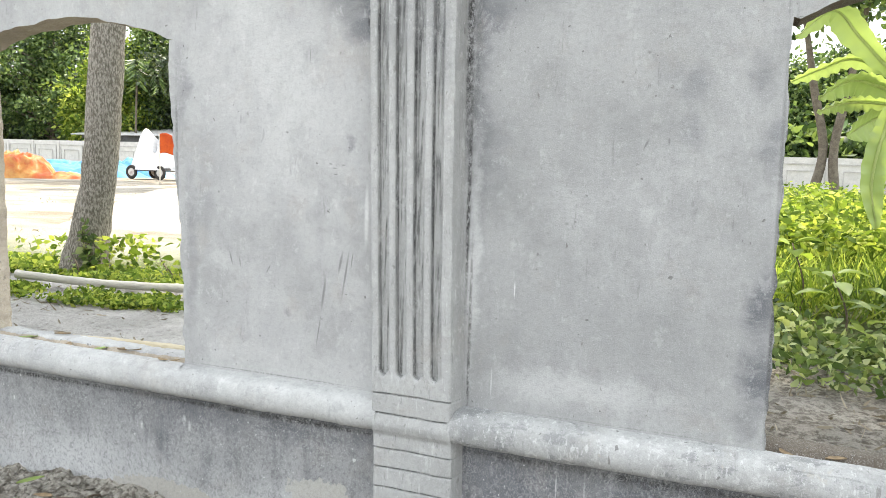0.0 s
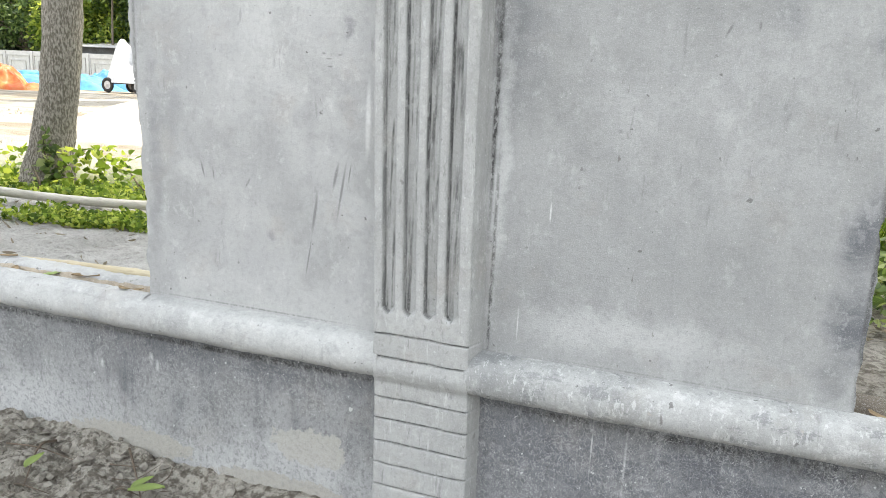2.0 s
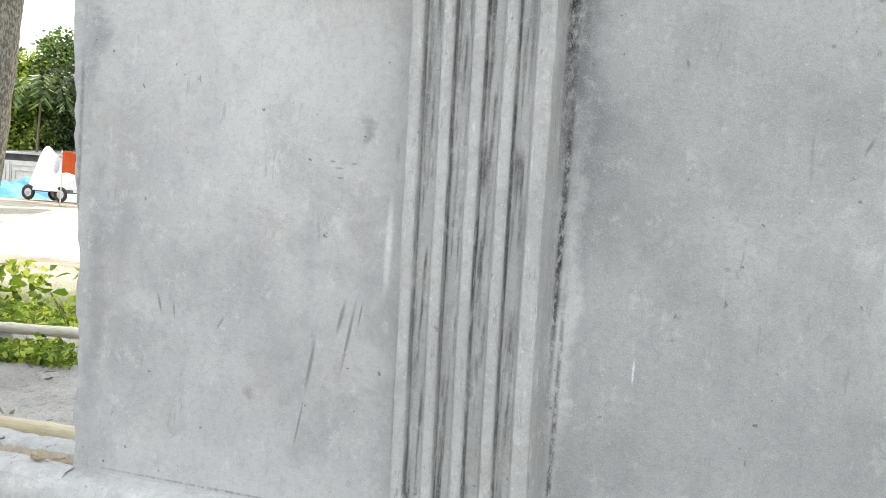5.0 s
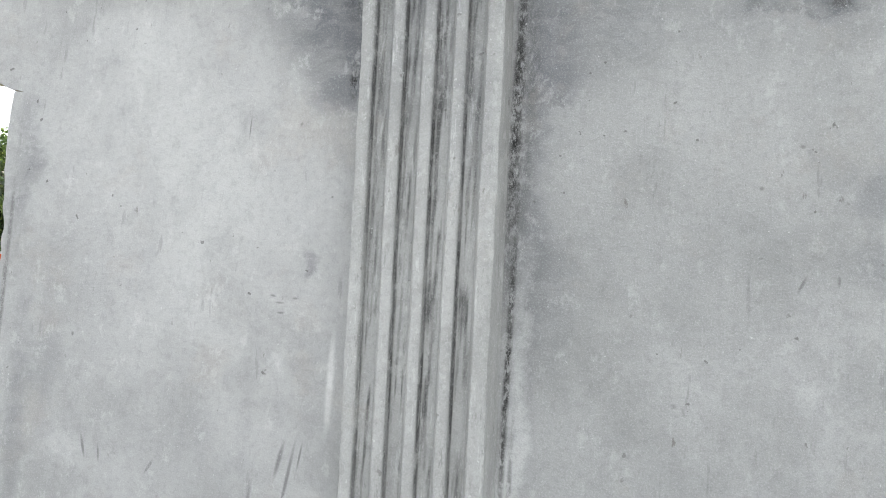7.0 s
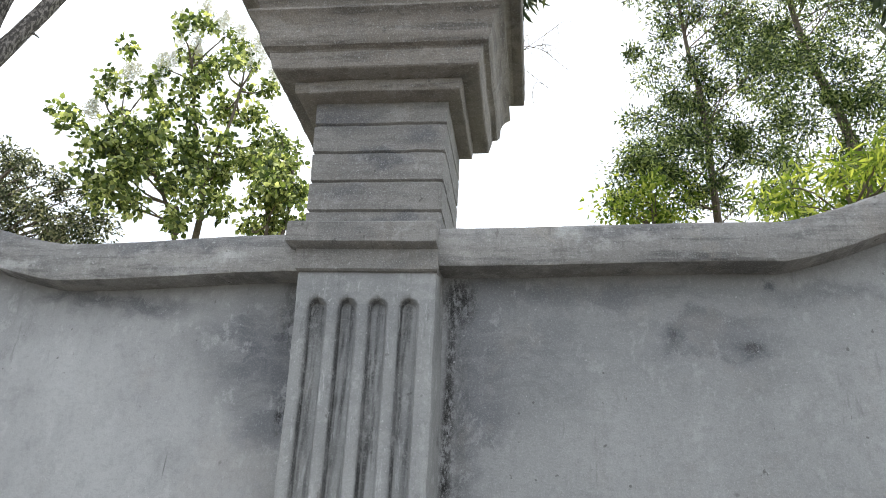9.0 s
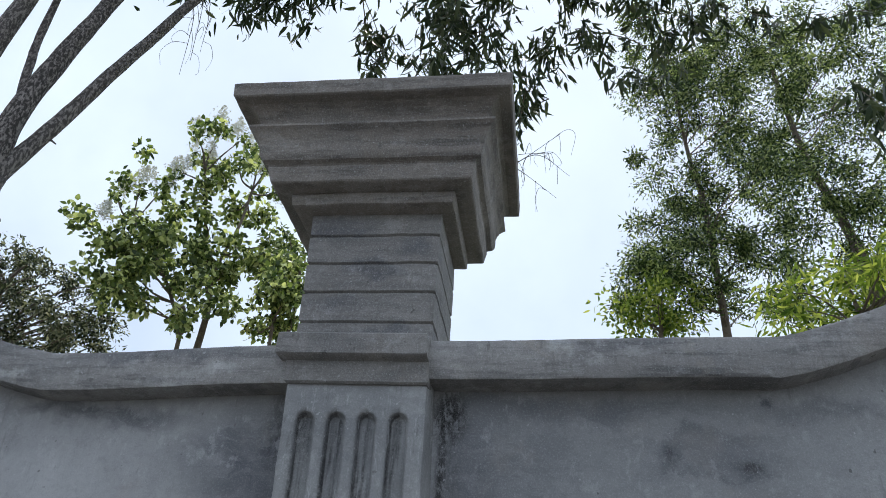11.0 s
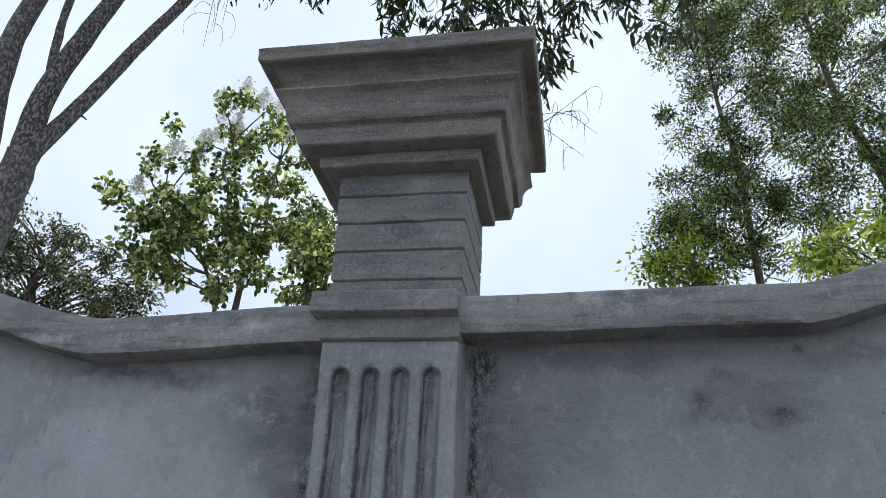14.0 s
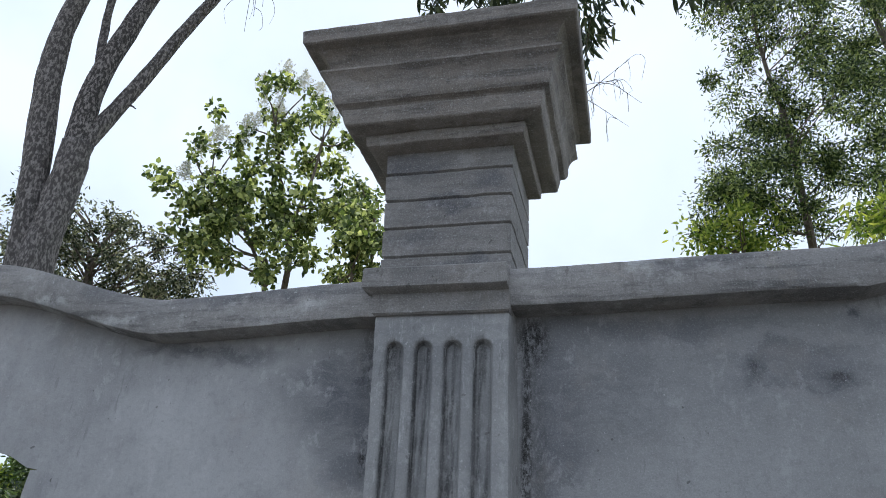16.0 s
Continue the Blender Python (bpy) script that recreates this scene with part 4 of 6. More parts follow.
# the leaning tree behind the arched opening, with its forked limbs
def forked_tree():
    rng = np.random.default_rng(5)
    root = np.array([-4.72, 4.58, 0.36])
    thing = empty("forked_tree", tuple(root), "tall grey-barked tree forking into mottled dark limbs", "tree")
    fork = sight(EYE_B, 45.7, 29.3, 5.35)
    low = sight(EYE_B, 45.9, 20.5, 5.35)
    stem = [root, root + (0.035, 0.03, 0.35), (-4.62, 4.66, 1.2), (-4.56, 4.70, 2.1), (-4.54, 4.71, 2.55)]
    v, f, _ = tube(stem, [0.20, 0.145, 0.128, 0.124, 0.122], 20, 60, 3, 0.05)
    under(mesh_object("trunk", v, f, M_BARK, smooth=180), thing)
    v, f, _ = tube([(-4.54, 4.71, 2.5), tuple(low), tuple(fork)], [0.124, 0.122, 0.105], 20, 40, 3, 0.10)
    under(mesh_object("upper_trunk", v, f, M_LIMB, label="dark mottled upper trunk", smooth=180), thing)
    ends = []
    for pts, rr in (
        ([fork - (0, 0, 0.1), sight(EYE_B, 43.0, 34.2, 5.4), sight(EYE_B, 39.2, 41.2, 5.5), sight(EYE_B, 34.0, 48, 5.9), sight(EYE_B, 26, 52, 6.6)], [0.070, 0.058, 0.050, 0.042, 0.02]),
        ([fork - (0, 0, 0.25), sight(EYE_B, 45.8, 33.5, 5.4), sight(EYE_B, 44.0, 40.2, 5.5), sight(EYE_B, 41, 47, 5.8), sight(EYE_B, 36, 54, 6.2)], [0.095, 0.082, 0.070, 0.055, 0.03]),
        ([sight(EYE_B, 46.6, 19.0, 5.4), sight(EYE_B, 47.6, 25.5, 5.45), sight(EYE_B, 49.2, 33.5, 5.5), sight(EYE_B, 49.0, 39.4, 5.5), sight(EYE_B, 46, 52, 5.7)], [0.10, 0.10, 0.092, 0.076, 0.03]),
        ([sight(EYE_B, 45.9, 34.0, 5.42), sight(EYE_B, 46.5, 37.0, 5.5), sight(EYE_B, 46.8, 40.3, 5.6), sight(EYE_B, 46.8, 50, 5.8)], [0.036, 0.034, 0.03, 0.015]),
    ):
        v, f, _ = tube(pts, rr, 12, 40, int(rng.integers(99)), 0.10)
        under(mesh_object("limb", v, f, M_LIMB, smooth=180), thing)
        ends.append(np.array(pts[-1]))
    v, f, _ = tube([sight(EYE_B, 43.9, 32.6, 5.38), sight(EYE_B, 43.0, 33.0, 5.36), sight(EYE_B, 42.5, 32.9, 5.34)], [0.012, 0.009, 0.005], 6, 6, 2)
    under(mesh_object("stub", v, f, M_LIMB, smooth=180), thing)
    # high crown, above and behind the wall; unseen lobes added over the lane block sun
    blobs = [((-2.8, 6.5, 10.4), (2.6, 1.2, 0.6)), ((-5.0, 6.3, 10.4), (2.2, 1.3, 0.7)), ((-0.6, 6.5, 10.4), (2.2, 1.2, 0.6)), ((-2.6, 4.8, 10.6), (3.4, 1.3, 0.8)), ((-3.0, 1.6, 11.4), (3.4, 2.0, 0.8)), ((1.5, 1.2, 11.4), (3.0, 2.2, 0.8)), ((-1.0, -1.6, 11.6), (4.0, 1.6, 0.8))]
    cc = crown_points(blobs, 300, rng, 0.1)
    pieces = []
    for c in cc[::2]:
        s = ends[int(np.argmin([np.linalg.norm(c - e) for e in ends]))]
        pieces.append(tube([s, 0.5 * (s + c) + (0, 0, 0.4), c], [0.03, 0.018, 0.005], 5, 8, int(rng.integers(99))))
    v, f, _ = gather(pieces)
    tagged(under(mesh_object("bough", v, f, M_LIMB, smooth=180), thing), kind="stuff")
    per = 180
    ctr = np.repeat(cc, per, axis=0)
    pos = ctr + rng.normal(size=ctr.shape) * (0.42, 0.36, 0.22)
    ax = rng.normal(size=ctr.shape) * 0.6 + (0, 0, -0.9)
    leaf_object("crown", leaf_cloud(pos, ax, 0.17, 0.045, rng, 0.2, 0.35), M_LEAF_DARK, thing)


forked_tree()


# drooping sprays of long narrow leaves that hang in from above
def drooping_tree():
    rng = np.random.default_rng(17)
    root = np.array([7.6, 6.2, 0.36])
    thing = empty("drooping_tree", tuple(root), "tree with drooping sprays of narrow dark leaves overhead", "tree")
    top = np.array([6.8, 6.0, 10.6])
    v, f, _ = tube([root, (7.6, 6.2, 3.0), (7.4, 6.1, 6.0), top, (6.4, 6.0, 11.6)], [0.2, 0.16, 0.13, 0.1, 0.05], 12, 40, 8)
    under(mesh_object("trunk", v, f, M_LIMB, smooth=180), thing)
    sprays, pos, ax = [], [], []
    spots = [(34.5, 47.2, 24), (32, 46.4, 24), (29, 46.8, 26), (26.5, 47.4, 22), (22, 47.6, 22), (16.5, 45.6, 30), (13, 46.6, 34), (10, 45.4, 40), (7, 46.6, 40), (4, 44.9, 26), (1.5, 44.9, 22), (-1, 46.4, 18), (-3.5, 46.8, 14),
             (3.0, 42.6, 12), (1.8, 41.2, 8), (-9.5, 45.4, 22), (-12, 46.8, 24), (-16, 47.0, 20), (-20, 46.6, 18), (-24, 45.4, 16), (-28.0, 43.0, 16), (-30.0, 37, 14), (-10, 43.8, 12), (-31, 34, 12),
             (12, 49.5, 50), (4, 49.5, 50), (-6, 50, 50), (-14, 50, 50), (-22, 49, 50)]
    for left, up, count in spots:
        d = rng.uniform(5.6, 7.2)
        tip = sight(EYE_B, left, up, d)
        start = tip + np.array([rng.uniform(-0.3, 0.3), rng.uniform(0.2, 0.8), rng.uniform(0.7, 1.1)])
        for k in range(max(2, count // 8)):
            e = tip + rng.normal(size=3) * (0.26, 0.3, 0.16)
            c = spline([start, 0.5 * (start + e) + rng.normal(size=3) * 0.08 + (0, 0, 0.12), e], 14)
            sprays.append(tube(c, [0.008, 0.005, 0.002], 4, 14, 1, 0, False))
            m = 42
            t = rng.uniform(0.15, 1.0, m)
            base = np.stack([np.interp(t, np.linspace(0, 1, 14), c[:, j]) for j in range(3)], -1)
            a = rng.normal(size=(m, 3)) * (0.36, 0.36, 0.25) + (0, 0, -0.9)
            a /= np.linalg.norm(a, axis=1)[:, None]
            pos.append(base + a * 0.06 + rng.normal(size=(m, 3)) * 0.06)
            ax.append(a)
    # the closed crown higher up
    cc = crown_points([((1.0, 6.4, 11.4), (2.2, 1.1, 0.5)), ((3.4, 5.4, 11.8), (2.2, 1.1, 0.5)), ((-1.4, 6.0, 11.4), (2.0, 1.2, 0.5)), ((5.6, 4.4, 11.8), (1.8, 1.1, 0.6)), ((2.0, 4.4, 11.0), (3.4, 1.2, 0.7))], 170, rng, 0.1)
    for c in cc:
        m = 150
        a = rng.normal(size=(m, 3)) * 0.6 + (0, 0, -0.8)
        pos.append(c + rng.normal(size=(m, 3)) * (0.45, 0.45, 0.3))
        ax.append(a)
    for c in cc[::2]:
        sprays.append(tube([top, 0.5 * (top + c) + (0, 0, 0.5), c], [0.035, 0.02, 0.006], 5, 8, 3))
    v, f, _ = gather(sprays)
    tagged(under(mesh_object("bough", v, f, M_TWIG, smooth=180), thing), kind="stuff")
    leaf_object("crown", leaf_cloud(np.concatenate(pos), np.concatenate(ax), 0.19, 0.040, rng, 0.2, 0.5), M_LEAF_DARK, thing)


drooping_tree()


def bare_twigs(name, start, spots, seed):
    """Fine curling twigs that fork and droop."""
    rng = np.random.default_rng(seed)
    thing = empty(name, tuple(start), "thin bare hanging branch against pale sky", "branch")
    for left, up, d in spots:
        e = sight(EYE_B, left - 1.8, up, d)
        mid = 0.5 * (start + e) + rng.normal(size=3) * 0.10 + (0, 0, 0.10)
        main = spline([start + rng.normal(size=3) * 0.01, mid, e], 16)
        v, f, _ = tube(main, [0.0055, 0.004, 0.002], 4, 16, 1, 0.02, False)
        under(mesh_object("twig", v, f, M_TWIG, smooth=180), thing)
        for k in range(4):
            o = main[int(rng.integers(6, 15))]
            side = rng.normal(size=3) * (0.14, 0.10, 0.05)
            tip = o + side + np.array([0, 0, -rng.uniform(0.12, 0.34)])
            v, f, _ = tube([o, o + side * 0.8 + (0, 0, 0.03), o + side * 1.25 - (0, 0, 0.10), tip], [0.0032, 0.0026, 0.002, 0.0012], 4, 12, 1)
            under(mesh_object("twig", v, f, M_TWIG, smooth=180), thing)


bare_twigs("bare_branch", sight(EYE_B, 36.6, 45.5, 6.0), [(36.8, 41.6, 6.0), (37.3, 40.4, 6.0), (36.2, 42.4, 6.0)], 3)
bare_twigs("bare_branch", sight(EYE_B, 3.4, 38.4, 6.0), [(0.1, 40.8, 6.0), (-0.7, 37.6, 6.0), (0.6, 36.0, 6.0), (0.8, 39.4, 6.0)], 9)


def at(left, up, flat):
    return tuple(sight(EYE_B, left, up, flat))


def shoot_tree(name, label, stems, tips, masses, flat, seed, leaf, plumes):
    """Many upright leafy shoots on thin forked stems, with sky between them."""
    rng = np.random.default_rng(seed)
    root = at(*stems[0][0], flat)
    root = (root[0], root[1], 0.36)
    thing = empty(name, root, label, "tree")
    lines = []
    pieces = []
    for st in stems:
        pts = [root] + [at(a - 1.3, e, flat) for a, e in st[1:]]
        lines.append(spline(pts, 40))
        pieces.append(tube(pts, [0.12] + [0.065 - 0.035 * k / len(st) for k in range(len(st) - 1)], 8, 40, seed))
    allp = np.concatenate([ln[6:] for ln in lines])
    cc = []
    fill = [(0.5 * (masses[i][0] + masses[j][0]), 0.5 * (masses[i][1] + masses[j][1])) for i, j in rng.integers(0, len(masses), (len(masses) // 3, 2))]
    for k, (a, e) in enumerate(list(tips) + list(masses) + fill):
        c = np.array(at(a - 1.3, e, flat + rng.uniform(-1.2, 1.2)))
        low = allp[allp[:, 2] < c[2] - 0.2]
        low = low if len(low) else allp[:1]
        s0 = low[int(np.argmin(np.linalg.norm(low - c, axis=1)))]
        pieces.append(tube([s0, 0.5 * (s0 + c) + rng.normal(size=3) * 0.1 - (0, 0, 0.1), c], [0.04, 0.028, 0.012], 5, 8, k))
        cc.append((c, 0.55 if k >= len(tips) else 0.34))
        for _ in range(2 if k >= len(tips) else 1):
            cc.append((c + rng.normal(size=3) * (0.26, 0.6, 0.26) - (0, 0, 0.15), 0.42))
    v, f, _ = gather(pieces)
    under(mesh_object("trunk", v, f, M_BARK_FAR, smooth=180), thing)
    pos, ax = [], []
    for c, r in cc:
        m = int(66 * (r / 0.45) ** 2)
        o = rng.normal(size=(m, 3))
        o *= rng.uniform(0.3, 1.0, (m, 1)) / np.linalg.norm(o, axis=1)[:, None]
        pos.append(c + o * r * (1, 1, 0.95))
        d = o + rng.normal(size=(m, 3)) * 0.6
        d[:, 2] -= 0.6
        ax.append(d)
    leaf_object("crown", leaf_cloud(np.concatenate(pos), np.concatenate(ax), leaf[0], leaf[1], rng), M_LEAF_BIG, thing)
    if plumes:
        pos = []
        for a, e in tips:
            c = np.array(at(a - 1.3, e, flat)) + (0, 0, 0.15)
            for _ in range(3):
                o = c + rng.normal(size=3) * (0.26, 0.26, 0.14)
                h = rng.uniform(0, 1, (170, 1))
                pos.append(o + rng.normal(size=(170, 3)) * (0.17, 0.17, 0.03) * (1.1 - h) + h * np.array([0, 0, 0.62]))
        pos = np.concatenate(pos)
        leaf_object("blossom", leaf_cloud(pos, rng.normal(size=pos.shape), 0.075, 0.05, rng), M_BLOSSOM, thing, "cream flower plumes")


shoot_tree("broadleaf_tree", "tall broad-leaved tree topped with cream flower plumes",
           [[(29.6, -3.2), (30.7, 22.1), (31.8, 24.5), (33.6, 26.9), (36.4, 29.5)], [(29.6, -3.2), (29.1, 22.4), (29.7, 26.3), (30.8, 29.8), (32.3, 34.3)], [(29.6, -3.2), (29.3, 22.4), (29.4, 27.3), (28.4, 31), (28.0, 34)]],
           [(33.9, 36.6), (31.8, 37.7), (30.0, 37.3), (28.2, 36.7), (34.4, 33.8), (36.9, 31.8), (39.7, 28.7), (25.6, 34.4), (35.3, 32.0), (38.3, 30.8), (32.4, 35.2), (27.4, 35.6)],
           [(38.2, 27.6), (35.7, 26.4), (38.3, 25.6), (36.3, 24.7), (33.7, 27.3), (31.4, 26.0), (30.6, 28.7), (28.2, 29.6), (26.5, 32.1), (28.2, 25.1), (34.2, 29.1), (36.9, 28.9), (33.8, 31.1), (32.2, 33.1), (29.4, 32.5), (30.8, 24.0), (31.1, 30.7), (26.6, 28.7), (25.6, 30.3), (34.4, 24.4), (28.7, 27.4), (31.0, 34.5), (29.6, 35.4)],
           22, 31, (0.19, 0.14), True)
shoot_tree("broadleaf_tree", "young broad-leaved tree with light green leaves",
           [[(23.5, -3.4), (23.8, 15), (23.9, 24), (23.6, 28)], [(23.5, -3.4), (23.0, 20), (22.4, 26), (22.6, 29)]],
           [(24.1, 31.2), (22.7, 30.6), (25.2, 29.0)],
           [(24.1, 30.0), (22.7, 29.3), (25.2, 28.0), (24.0, 26.2), (22.8, 25.0), (25.1, 24.4), (22.1, 27.2), (23.6, 24.2), (24.4, 27.6), (23.2, 27.8)],
           21, 37, (0.19, 0.12), False)
tree("bushy_tree", "dark bushy tree with dense small leaves", [at(37.0, -2.8, 27), at(38.5, 12, 27), at(42, 20, 27), at(42.0, 23, 27)], [0.3, 0.24, 0.18, 0.08],
     [(at(42.5, 22.6, 27), (2.6, 2.2, 1.7)), (at(38.2, 22.2, 26), (2.2, 2.0, 1.5)), (at(47.5, 22.8, 27), (2.4, 2.2, 1.7)), (at(44.5, 19.0, 26), (3.6, 2.4, 1.2)), (at(35.5, 21.0, 26), (1.2, 1.2, 1.0))],
     130, 20000, (0.155, 0.062), 0.42, M_LEAF_BUSH, M_BARK_FAR, 41, 0.2)
tree("slender_tree", "tall slender tree with airy fine green foliage", [at(-14.6, -3.9, 17), at(-14.4, 15, 17), at(-14.3, 26, 17), at(-14.0, 34.5, 17), at(-13.2, 39, 17), at(-12.5, 47, 17)], [0.16, 0.12, 0.09, 0.075, 0.05, 0.025],
     [(at(-12.8, 42.5, 17), (1.3, 1.6, 1.5)), (at(-14.5, 46, 17), (2.2, 1.8, 1.8)), (at(-18.5, 41, 17), (2.0, 1.8, 1.8)), (at(-11.4, 36.5, 17), (1.2, 1.4, 0.9)), (at(-10.6, 31, 17), (1.15, 1.5, 1.1)), (at(-17.5, 33.5, 17), (1.9, 1.8, 1.6)),
      (at(-13.5, 28.8, 17), (2.2, 1.8, 1.1)), (at(-7.8, 28.0, 17), (0.5, 0.6, 0.5))],
     165, 52000, (0.115, 0.037), 0.40, M_LEAF_FINE, M_BARK_FAR, 43, 0.15, bough=0.020, every=3)
tree("slender_tree", "tall airy tree with pale forked trunk and fine leaves", [at(-27.5, -3.5, 20), at(-26.5, 15, 20), at(-24.5, 30, 20), at(-22.5, 37, 20), at(-21.5, 44, 20)], [0.24, 0.19, 0.14, 0.1, 0.05],
     [(at(-24, 41, 20), (2.4, 2.2, 2.4)), (at(-28.5, 35, 20), (2.6, 2.4, 2.6)), (at(-29, 42, 20), (2.6, 2.2, 2.4)), (at(-20.0, 37, 20), (1.3, 1.4, 1.8)), (at(-22.5, 33, 20), (1.8, 1.8, 1.8)), (at(-30, 29, 20), (2.6, 2.0, 1.8)), (at(-23, 27.5, 20), (2.2, 2.0, 1.2))],
     160, 46000, (0.125, 0.042), 0.46, M_LEAF_FINE, M_BARK_FAR, 47, 0.15, bough=0.022, every=4)
tree("light_green_tree", "light green feathery tree showing above the coping", [at(-26.0, -7, 9.5), at(-25.5, 12, 9.5), at(-24.5, 22, 9.5), at(-23.5, 26, 9.5)], [0.12, 0.09, 0.06, 0.03],
     [(at(-23.5, 26.6, 9.5), (1.0, 0.8, 0.35)), (at(-20.5, 25.4, 9.5), (0.7, 0.6, 0.25)), (at(-28.0, 27.5, 9.5), (1.0, 0.8, 0.4))],
     36, 2400, (0.16, 0.035), 0.30, M_LEAF_WEED, M_BARK_FAR, 53, 0.3, bough=0.02)
tree("light_green_tree", "low bright green tree top over the coping", [at(-15.5, -4.2, 16), at(-13.6, 15, 16), at(-9.6, 24, 16), at(-9.6, 27, 16)], [0.12, 0.09, 0.06, 0.03],
     [(at(-9.6, 27.4, 16), (0.9, 0.9, 0.6)), (at(-6.8, 26.6, 16), (0.5, 0.5, 0.4))], 24, 1500, (0.14, 0.06), 0.36, M_LEAF_WEED, M_BARK_FAR, 59, 0.2, bough=0.02)


# ---- beyond the far wall, seen through the openings ----
def far(left, up, flat):
    return tuple(sight(EYE_A, left, up, flat))


k = 0
for left, flat, top, w, mat in ((53, 80, 13.0, 7.0, M_LEAF_FAR), (48.5, 72, 11.5, 6.0, M_LEAF_FAR), (44.4, 66, 7.2, 3.6, M_LEAF_WEED), (41.2, 66, 9.0, 4.6, M_LEAF_FAR), (37, 62, 12, 5.5, M_LEAF_DARK), (57, 90, 13, 7.5, M_LEAF_DARK), (46.5, 78, 8.0, 6.0, M_LEAF_DARK),
                                (-3.2, 50, 7.0, 3.2, M_LEAF_FAR), (-8.0, 52, 8.5, 3.6, M_LEAF_FAR), (-12.5, 50, 8.0, 3.6, M_LEAF_DARK), (1.5, 55, 9.5, 4.0, M_LEAF_FAR)):
    p = sight(EYE_A, left, 0, flat)
    h = flat * math.tan(radians(top))
    tree("garden_tree", "leafy green tree beyond the far compound wall", [(p[0], p[1], 0.3), (p[0], p[1], h * 0.4), (p[0] + 0.3, p[1], h * 0.8)], [0.35, 0.25, 0.1],
         [((p[0], p[1], 1.2 + h * 0.78), (w * 0.7, w * 0.7, h * 0.24)), ((p[0] - w * 0.3, p[1] - w * 0.3, 1.2 + h * 0.42), (w * 0.8, w * 0.7, h * 0.30)), ((p[0] + w * 0.35, p[1], 1.0 + h * 0.32), (w * 0.7, w * 0.7, h * 0.26))],
         110, 17000, (0.34, 0.19), 1.15, mat, M_BARK_FAR, 100 + k, 0.2, bough=0.1)
    k += 1
hedge_rng = np.random.default_rng(77)
for n_, (x0, x1, y, top) in enumerate(((-90, -34, 52, 4.6), (-6, 16, 47, 4.0))):
    m = 14000
    px = hedge_rng.uniform(x0, x1, m)
    pos = np.stack([px, y + hedge_rng.normal(size=m) * 1.2, hedge_rng.uniform(0.4, 1.0, m) ** 0.8 * (top * (0.75 + 0.5 * vnoise(px * 0.3, px * 0, 5)))], -1)
    tagged(leaf_object("undergrowth", leaf_cloud(pos, hedge_rng.normal(size=pos.shape), 0.6, 0.34, hedge_rng), (M_LEAF_DARK, M_LEAF_FAR)[n_]), "dark leafy undergrowth behind the far wall", "shrubs", kind="stuff")


def palm(name, base, height, fronds, length, seed, label):
    rng = np.random.default_rng(seed)
    base = np.array(base, float)
    thing = empty(name, tuple(base), label, "palm")
    top = base + (0.2, 0, height)
    v, f, _ = tube([base, base + (0.05, 0, height * 0.5), top], [0.09, 0.075, 0.07], 8, 14, seed)
    under(mesh_object("trunk", v, f, M_BARK_FAR, smooth=180), thing)
    for i in range(fronds):
        a = 2 * math.pi * i / fronds + rng.uniform(-0.2, 0.2)
        rise = rng.uniform(0.7, 2.0)
        d = np.array([math.cos(a), math.sin(a), 0])
        c = spline([top, top + d * length * 0.35 + (0, 0, rise * length * 0.35), top + d * length * 0.75 + (0, 0, rise * length * 0.25), top + d * length * 0.95 - (0, 0, 0.25 * length)], 26)
        m = 25
        pos, ax = [], []
        for j in range(2, m):
            tg = c[j] - c[j - 1]
            tg = tg / np.linalg.norm(tg)
            s = np.cross(tg, (0, 0, 1))
            s /= np.linalg.norm(s) + 1e-9
            for sg in (-1, 1):
                dv = s * sg + tg * 0.5 - np.array([0, 0, 0.5])
                dv /= np.linalg.norm(dv)
                pos.append(c[j] + dv * 0.14 * length)
                ax.append(dv)
        leaf_object("frond", leaf_cloud(np.array(pos), np.array(ax), 0.36 * length, 0.05 * length, rng, 0.1, 0.2, 0.1), M_LEAF_FAR, thing)
    return thing


p = far(43.4, 0, 61)
palm("areca_palm", (p[0], p[1], 0.4), 6.2, 9, 2.7, 3, "areca palm with arching fronds behind the far wall")


